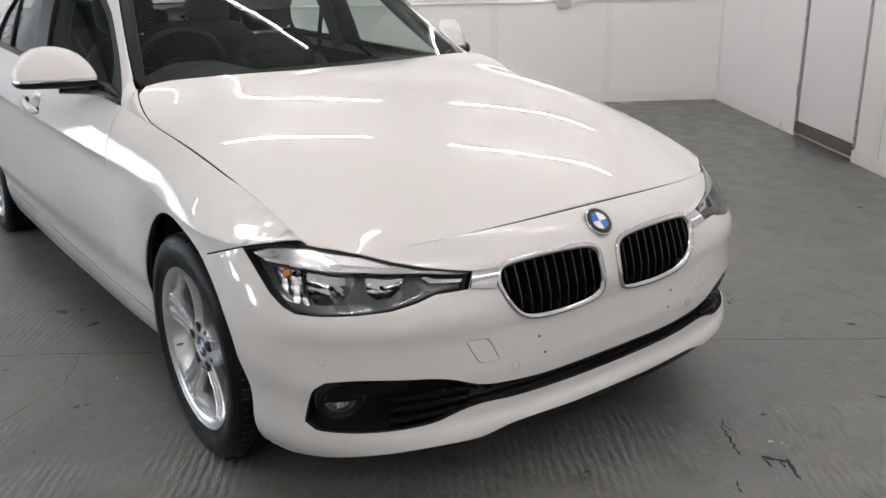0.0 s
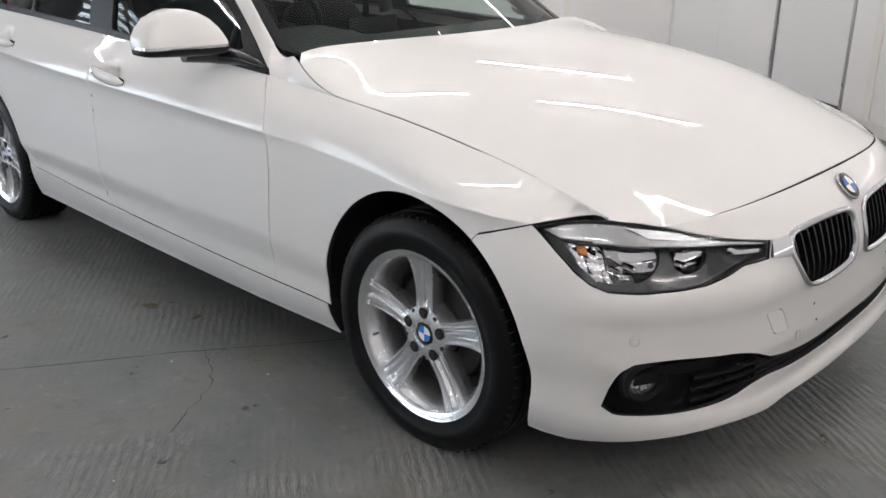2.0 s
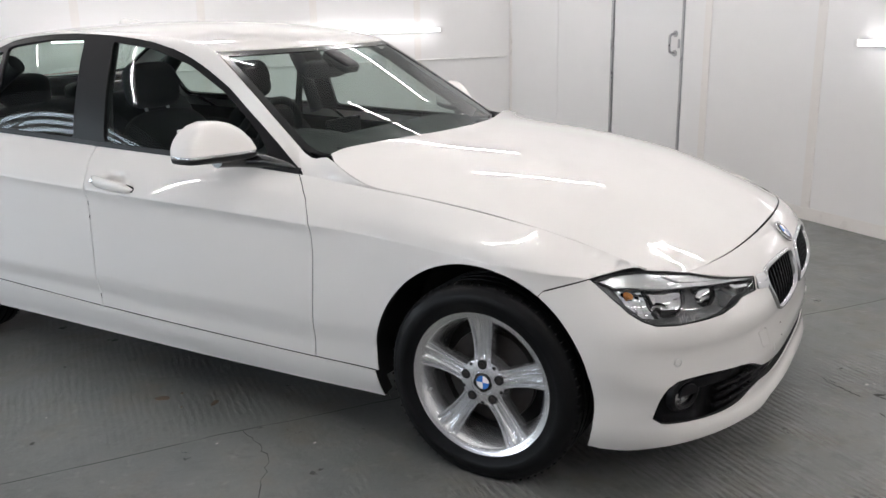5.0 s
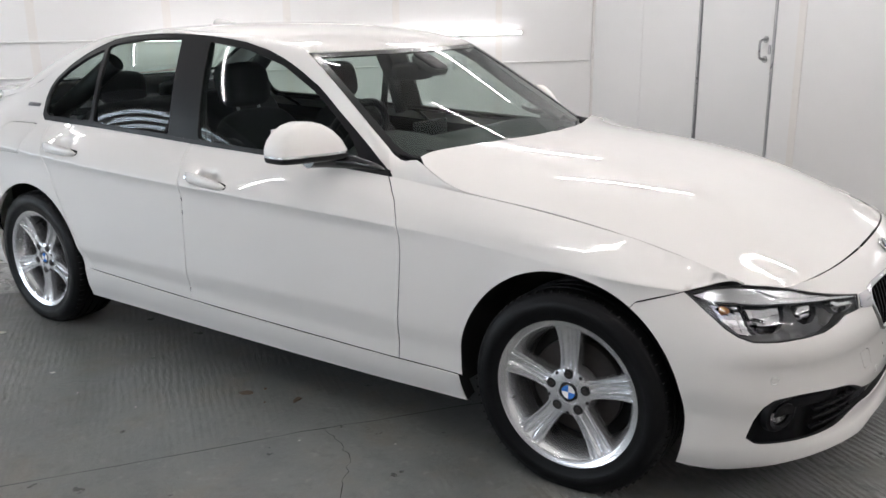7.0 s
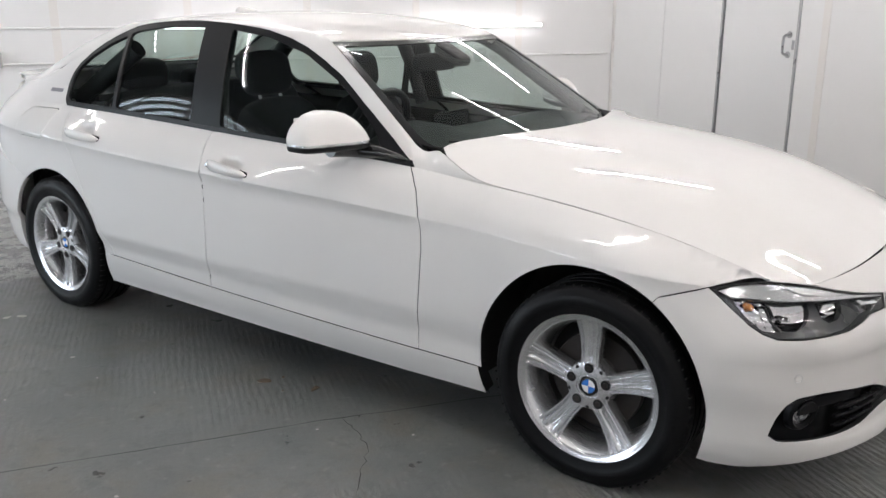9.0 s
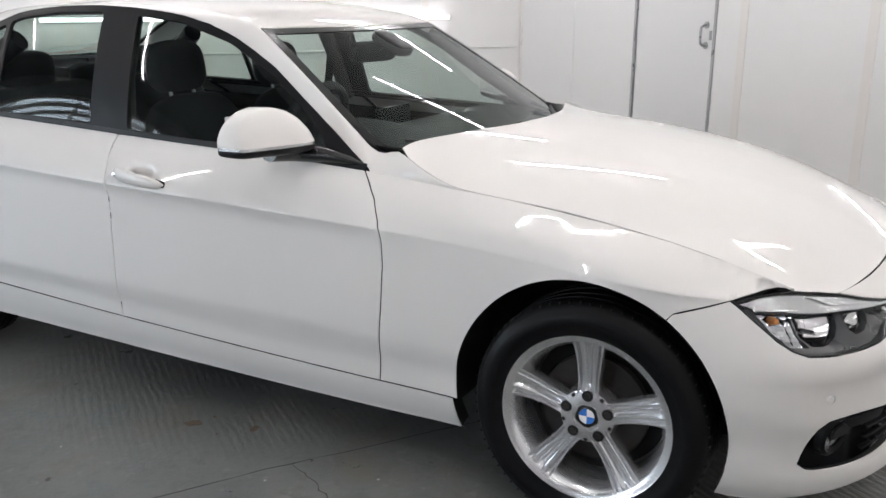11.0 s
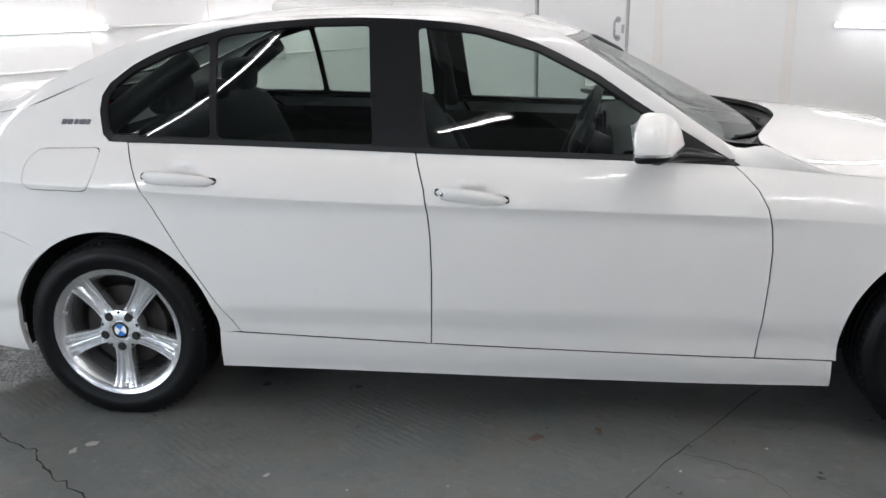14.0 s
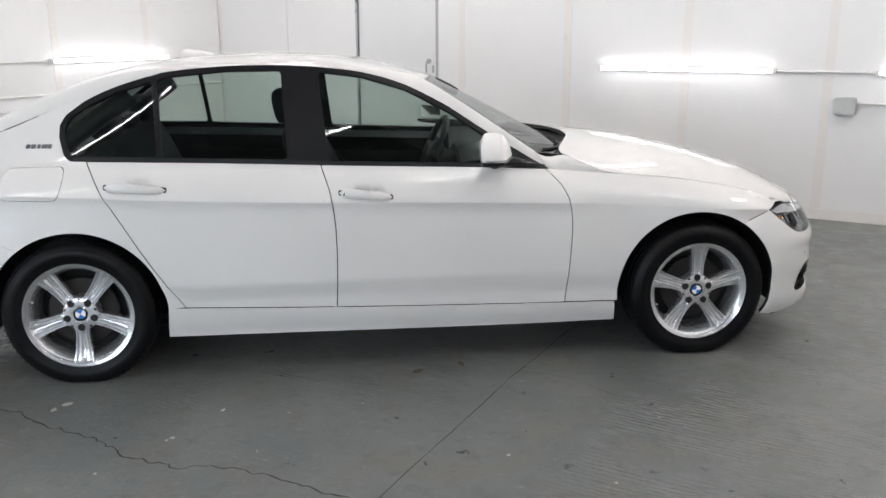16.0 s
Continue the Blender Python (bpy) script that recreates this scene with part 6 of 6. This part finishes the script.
def mirror_shell(s):
    """The housing as a run of rounded sections from the door outwards."""
    bm, rows = bmesh.new(), []
    stations = [(-0.768, 0.62, 0.950, 0.978), (-0.774, 0.80, 0.944, 0.998), (-0.788, 0.93, 0.940, 1.024), (-0.810, 1.0, 0.938, 1.049), (-0.84, 1.04, 0.937, 1.067), (-0.875, 1.04, 0.937, 1.077), (-0.91, 1.02, 0.938, 1.078), (-0.945, 0.98, 0.939, 1.069), (-0.975, 0.93, 0.940, 1.050), (-0.996, 0.86, 0.942, 1.026), (-1.009, 0.74, 0.946, 1.004), (-1.015, 0.45, 0.954, 0.984)]
    for y, k, low, high in stations:
        zc, hz = (low + high) / 2, (high - low) / 2
        ring = []
        for a in np.linspace(0, 2 * math.pi, 41)[:-1]:
            c, q = math.cos(a), math.sin(a)
            v = math.copysign(abs(q) ** (0.42 if c < 0 or q < 0 else 0.75), q)
            u = math.copysign(abs(c) ** (0.30 if c < 0 else 0.60), c)
            z = zc + hz * v
            x = -0.992 + (0.058 if c < 0 else 0.068) * k * u - 0.30 * max(0, z - 0.965) * max(0, u) + 0.30 * (y + 0.90)
            ring.append(bm.verts.new((x, y * s, z)))
        rows.append(ring)
    for p, q in zip(rows, rows[1:]):
        for i in range(40):
            bm.faces.new((p[i], p[(i + 1) % 40], q[(i + 1) % 40], q[i]))
    bm.faces.new(rows[0])
    bm.faces.new(rows[-1][::-1])
    bmesh.ops.recalc_face_normals(bm, faces=bm.faces)
    return bm


def cut(bm, z, keep_above, tilt=0.0):
    n = Vector((tilt, 0, 1)).normalized()
    bmesh.ops.bisect_plane(bm, geom=list(bm.verts) + list(bm.edges) + list(bm.faces), plane_co=(-1.0, 0, z), plane_no=n, clear_inner=keep_above, clear_outer=not keep_above)
    return bm


for (front_door, _), s in zip(SEGMENTS, (1, -1)):
    # the far one is folded in
    fold = pose(-0.95, 0.78, 0, 0, 0, 0 if s > 0 else 34) @ pose(0.95, -0.78, 0)
    shell = part("wing_mirror", cut(mirror_shell(s), 0.9720, True), PAINT, car, "white wing mirror on a black foot", m=fold)
    part("mirror_base", cut(mirror_shell(s), 0.9640, False), BLACK, shell, "black lower mirror housing")
    band = cut(cut(mirror_shell(s), 0.9640, True), 0.9720, False)
    part("mirror_band", band, SATIN, shell)
    part("mirror_glass", boxed(-0.004, -0.072, -0.036, 0.004, 0.072, 0.036), MIRROR, shell, "mirror glass", m=pose(-1.0500, -0.895 * s, 1.017, 0, -9, -16.7 * s), bevel=0.0015)
    arm = bmesh.new()
    tube(arm, [(-0.990, -0.88 * s, 0.950), (-0.975, -0.80 * s, 0.940), (-0.955, -0.765 * s, 0.930), (-0.88, -0.748 * s, 0.926), (-0.79, -0.750 * s, 0.914), (-0.75, -0.745 * s, 0.905)], [0.036, 0.036, 0.033, 0.028, 0.016, 0.004], 14)
    for v in arm.verts:
        v.co.z = 0.932 + (v.co.z - 0.932) * 0.85
    part("mirror_arm", arm, GLOSS_BLACK, shell, "black mirror arm", m=fold.inverted())


def wiper(points, car):
    bm = tube(bmesh.new(), points, [0.008] + [0.005] * (len(points) - 2) + [0.003], 8)
    arm = part("wiper", bm, BLACK, car, "black wiper arm with blade")
    return arm


def on_glass(x, y, lift):
    return (x, y, float(top(x, y)) + lift)


for y0, y1 in ((-0.08, -0.58), (0.56, 0.04)):
    base = lambda y, d: on_glass(-0.472 - 0.62 * y * y - d, y, 0.002 + 0.10 * d)
    arm = wiper([base(y0 + 0.02, -0.01), base(y0, 0.015), base((y0 + y1) / 2, 0.026), base(y1 + 0.05, 0.024)], car)
    part("blade", tube(bmesh.new(), [base(y, 0.022) for y in np.linspace(y0 - 0.03, y1, 9)], 0.0045, 6), BLACK, arm)

bm, rows = bmesh.new(), []
for x, h, w in ((-2.28, 0.004, 0.016), (-2.32, 0.014, 0.024), (-2.36, 0.025, 0.027), (-2.40, 0.034, 0.025), (-2.43, 0.037, 0.019), (-2.445, 0.030, 0.014), (-2.45, 0.008, 0.016)):
    z = float(top(x, 0)) - 0.003
    rows.append([bm.verts.new((x, w * math.cos(a), z + h * math.sin(a))) for a in np.linspace(0, math.pi, 13)])
for p, q in zip(rows, rows[1:]):
    for i in range(12):
        bm.faces.new((p[i], p[i + 1], q[i + 1], q[i]))
bm.faces.new(rows[0])
bm.faces.new(rows[-1][::-1])
bmesh.ops.recalc_face_normals(bm, faces=bm.faces)
part("aerial", bm, PAINT, car, "white shark-fin roof aerial")

badge = None
for i, w in enumerate((0.017, 0.019, 0.013, 0.008, 0.016, 0.015)):
    x = -2.998 + (0.0, 0.022, 0.045, 0.060, 0.072, 0.090)[i] + 0.008
    q = skin(on_side, rounded([(x - w / 2, 1.020), (x + w / 2, 1.020), (x + w / 2 + 0.003, 1.036), (x - w / 2 + 0.003, 1.036)], 0.003), 0.01, thick=0.003, lift=0.003)
    if badge is None:
        badge = part("badge", q, BADGE, car, "small badge of plain metal bars")
    else:
        part("badge_bar", q, BADGE, badge)

# ---- cabin ----
def cushion(bm, centre, size, m=None, power=0.5):
    """A soft rounded block."""
    r = bmesh.ops.create_uvsphere(bm, u_segments=28, v_segments=16, radius=1.0)
    for v in r["verts"]:
        q = [math.copysign(abs(c) ** power, c) for c in v.co]
        v.co = Vector((q[0] * size[0] / 2, q[1] * size[1] / 2, q[2] * size[2] / 2))
    mm = Matrix.Translation(centre) @ (m or Matrix.Identity(4))
    bmesh.ops.transform(bm, matrix=mm, verts=r["verts"])
    return bm


for x, y, up in ((-1.855, -0.37, 0.0), (-1.975, 0.37, -0.035)):
    seat = part("front_seat", cushion(bmesh.new(), (x + 0.45, y, 0.45 + up), (0.54, 0.50, 0.20)), CLOTH, car, "dark cloth front seat")
    back = cushion(bmesh.new(), (x + 0.15, y, 0.74 + up), (0.17, 0.46, 0.62), pose(0, 0, 0, 0, -22, 0), 0.55)
    for d in (-0.20, 0.20):
        cushion(back, (x + 0.18, y + d, 0.70 + up), (0.20, 0.11, 0.48), pose(0, 0, 0, 0, -22, 0), 0.7)
    part("backrest", back, CLOTH, seat)
    part("headrest", cushion(bmesh.new(), (x, y, 1.135 + up), (0.115, 0.26, 0.195), pose(0, 0, 0, 0, -10, 0), 0.6), CLOTH, seat)
    for d in (-0.06, 0.06):
        part("headrest_post", tube(bmesh.new(), [(x + 0.04, y + d, 0.98 + up), (x + 0.01, y + d, 1.08 + up)], 0.007, 8), STEEL, seat)
bench = part("rear_bench", cushion(bmesh.new(), (-2.42, 0, 0.50), (0.52, 1.26, 0.20), None, 0.35), CLOTH, car, "dark cloth rear bench")
part("backrest", cushion(bmesh.new(), (-2.66, 0, 0.76), (0.18, 1.26, 0.56), pose(0, 0, 0, 0, -24, 0), 0.35), CLOTH, bench)
for y in (-0.37, 0.0, 0.37):
    part("headrest", cushion(bmesh.new(), (-2.75, y, 1.09 if y else 1.055), (0.12, 0.26, 0.16 if y else 0.10), None, 0.6), CLOTH, bench)
part("parcel_shelf", boxed(-3.20, -0.58, 0.965, -2.83, 0.58, 1.0), CABIN, car)
bm = bmesh.new()
rows = []
for y in np.linspace(-0.68, 0.68, 35):
    hood = 0.055 * math.exp(-((y + 0.37) / 0.17) ** 4)
    prof = [(-0.66 - 0.3 * y * y, 0.925), (-0.80 - 0.2 * y * y, 0.935), (-0.95, 0.935 + hood * 0.7), (-1.07, 0.925 + hood), (-1.10, 0.905 + hood), (-1.09, 0.80), (-1.03, 0.60), (-0.98, 0.45)]
    rows.append([bm.verts.new((x, y, z)) for x, z in prof])
for p, q in zip(rows, rows[1:]):
    for i in range(len(p) - 1):
        bm.faces.new((p[i], p[i + 1], q[i + 1], q[i]))
bmesh.ops.recalc_face_normals(bm, faces=bm.faces)
dash = part("dashboard", bm, CABIN, car, "charcoal dashboard with instrument hood")
part("display", boxed(-1.115, -0.12, 0.90, -1.10, 0.12, 0.985), GLOSS_BLACK, dash, bevel=0.004)
for y in (-0.62, -0.12, 0.12, 0.62):
    vent = part("air_vent", boxed(-1.108, y - 0.05, 0.815, -1.090, y + 0.05, 0.865), GLOSS_BLACK, dash, bevel=0.006)
part("console", boxed(-1.9, -0.10, 0.35, -1.05, 0.10, 0.58), CABIN, car, "charcoal centre console", bevel=0.02)
tilt = pose(-1.22, -0.37, 0.925, 0, 24, 0)
ring = bmesh.new()
tube(ring, [(0, 0.183 * math.cos(a), 0.183 * math.sin(a)) for a in np.linspace(0, 2 * math.pi, 49)], 0.0155, 12, cap=False)
steer = part("steering_wheel", ring, BLACK, car, "black leather steering wheel", m=tilt)
part("steering_boss", cushion(bmesh.new(), (0.02, 0, 0), (0.07, 0.15, 0.14), None, 0.7), BLACK, steer)
for a, b in (((0.01, 0.05, 0.01), (0, 0.175, 0.03)), ((0.01, -0.05, 0.01), (0, -0.175, 0.03)), ((0.01, 0, -0.05), (0, 0, -0.178))):
    part("steering_spoke", tube(bmesh.new(), [a, b], 0.014, 8), SATIN if a[1] == 0 else BLACK, steer)
part("steering_column", tube(bmesh.new(), [(-1.20, -0.37, 0.92), (-1.02, -0.37, 0.84)], 0.045, 14), BLACK, car)
rv = part("rear_view_mirror", cushion(bmesh.new(), (-1.185, -0.01, 1.190), (0.045, 0.25, 0.075), pose(0, 0, 0, 0, 14, -8), 0.45), BLACK, car, "black rear-view mirror")
part("mirror_stem", tube(bmesh.new(), [(-1.175, 0, 1.205), (-1.13, 0, 1.232)], [0.014, 0.026], 12), BLACK, rv)
part("sensor_cover", cushion(bmesh.new(), (-1.105, 0.0, 1.222), (0.15, 0.11, 0.045), pose(0, 0, 0, 0, 27.5, 0), 0.45), BLACK, rv, "black sensor cover on the windscreen")
lin = [(x, y * 0.985) for x, y in front_edge] + [(x, -y * 0.985) for x, y in roof_edge][1:] + rear_line[::-1][1:] + [(x, y * 0.985) for x, y in roof_edge[::-1]][1:-1]
part("headlining", skin(on_top, lin, 0.08, thick=0, lift=-0.028), LINING, car, "pale grey headlining")
for s in (1, -1):
    # inner trims of the pillars and the belts
    for pts, r in (([(-0.82, 0.662, 0.945), (-1.03, 0.602, 1.085), (-1.25, 0.540, 1.245)], 0.026), ([(-1.80, 0.690, 0.92), (-1.83, 0.640, 1.12), (-1.86, 0.550, 1.32)], 0.034), ([(-2.95, 0.60, 0.97), (-2.78, 0.54, 1.10), (-2.60, 0.49, 1.225)], 0.045)):
        part("pillar_trim", tube(bmesh.new(), [(x, y * s, z) for x, y, z in pts], r, 10), CABIN, car)
    belt = [(-1.845, 0.63, 1.16), (-1.85, 0.60, 0.98), (-1.82, 0.57, 0.72), (-1.72, 0.56, 0.46)]
    bm, last = bmesh.new(), None
    for x, y, z in belt:
        now = [bm.verts.new((x - 0.022, y * s, z)), bm.verts.new((x + 0.022, y * s, z)), bm.verts.new((x + 0.022, (y + 0.002) * s, z)), bm.verts.new((x - 0.022, (y + 0.002) * s, z))]
        if last:
            for i in range(4):
                bm.faces.new((last[i], last[(i + 1) % 4], now[(i + 1) % 4], now[i]))
        last = now
    bmesh.ops.recalc_face_normals(bm, faces=bm.faces)
    part("seat_belt", bm, CLOTH, car, "dark seat belt")
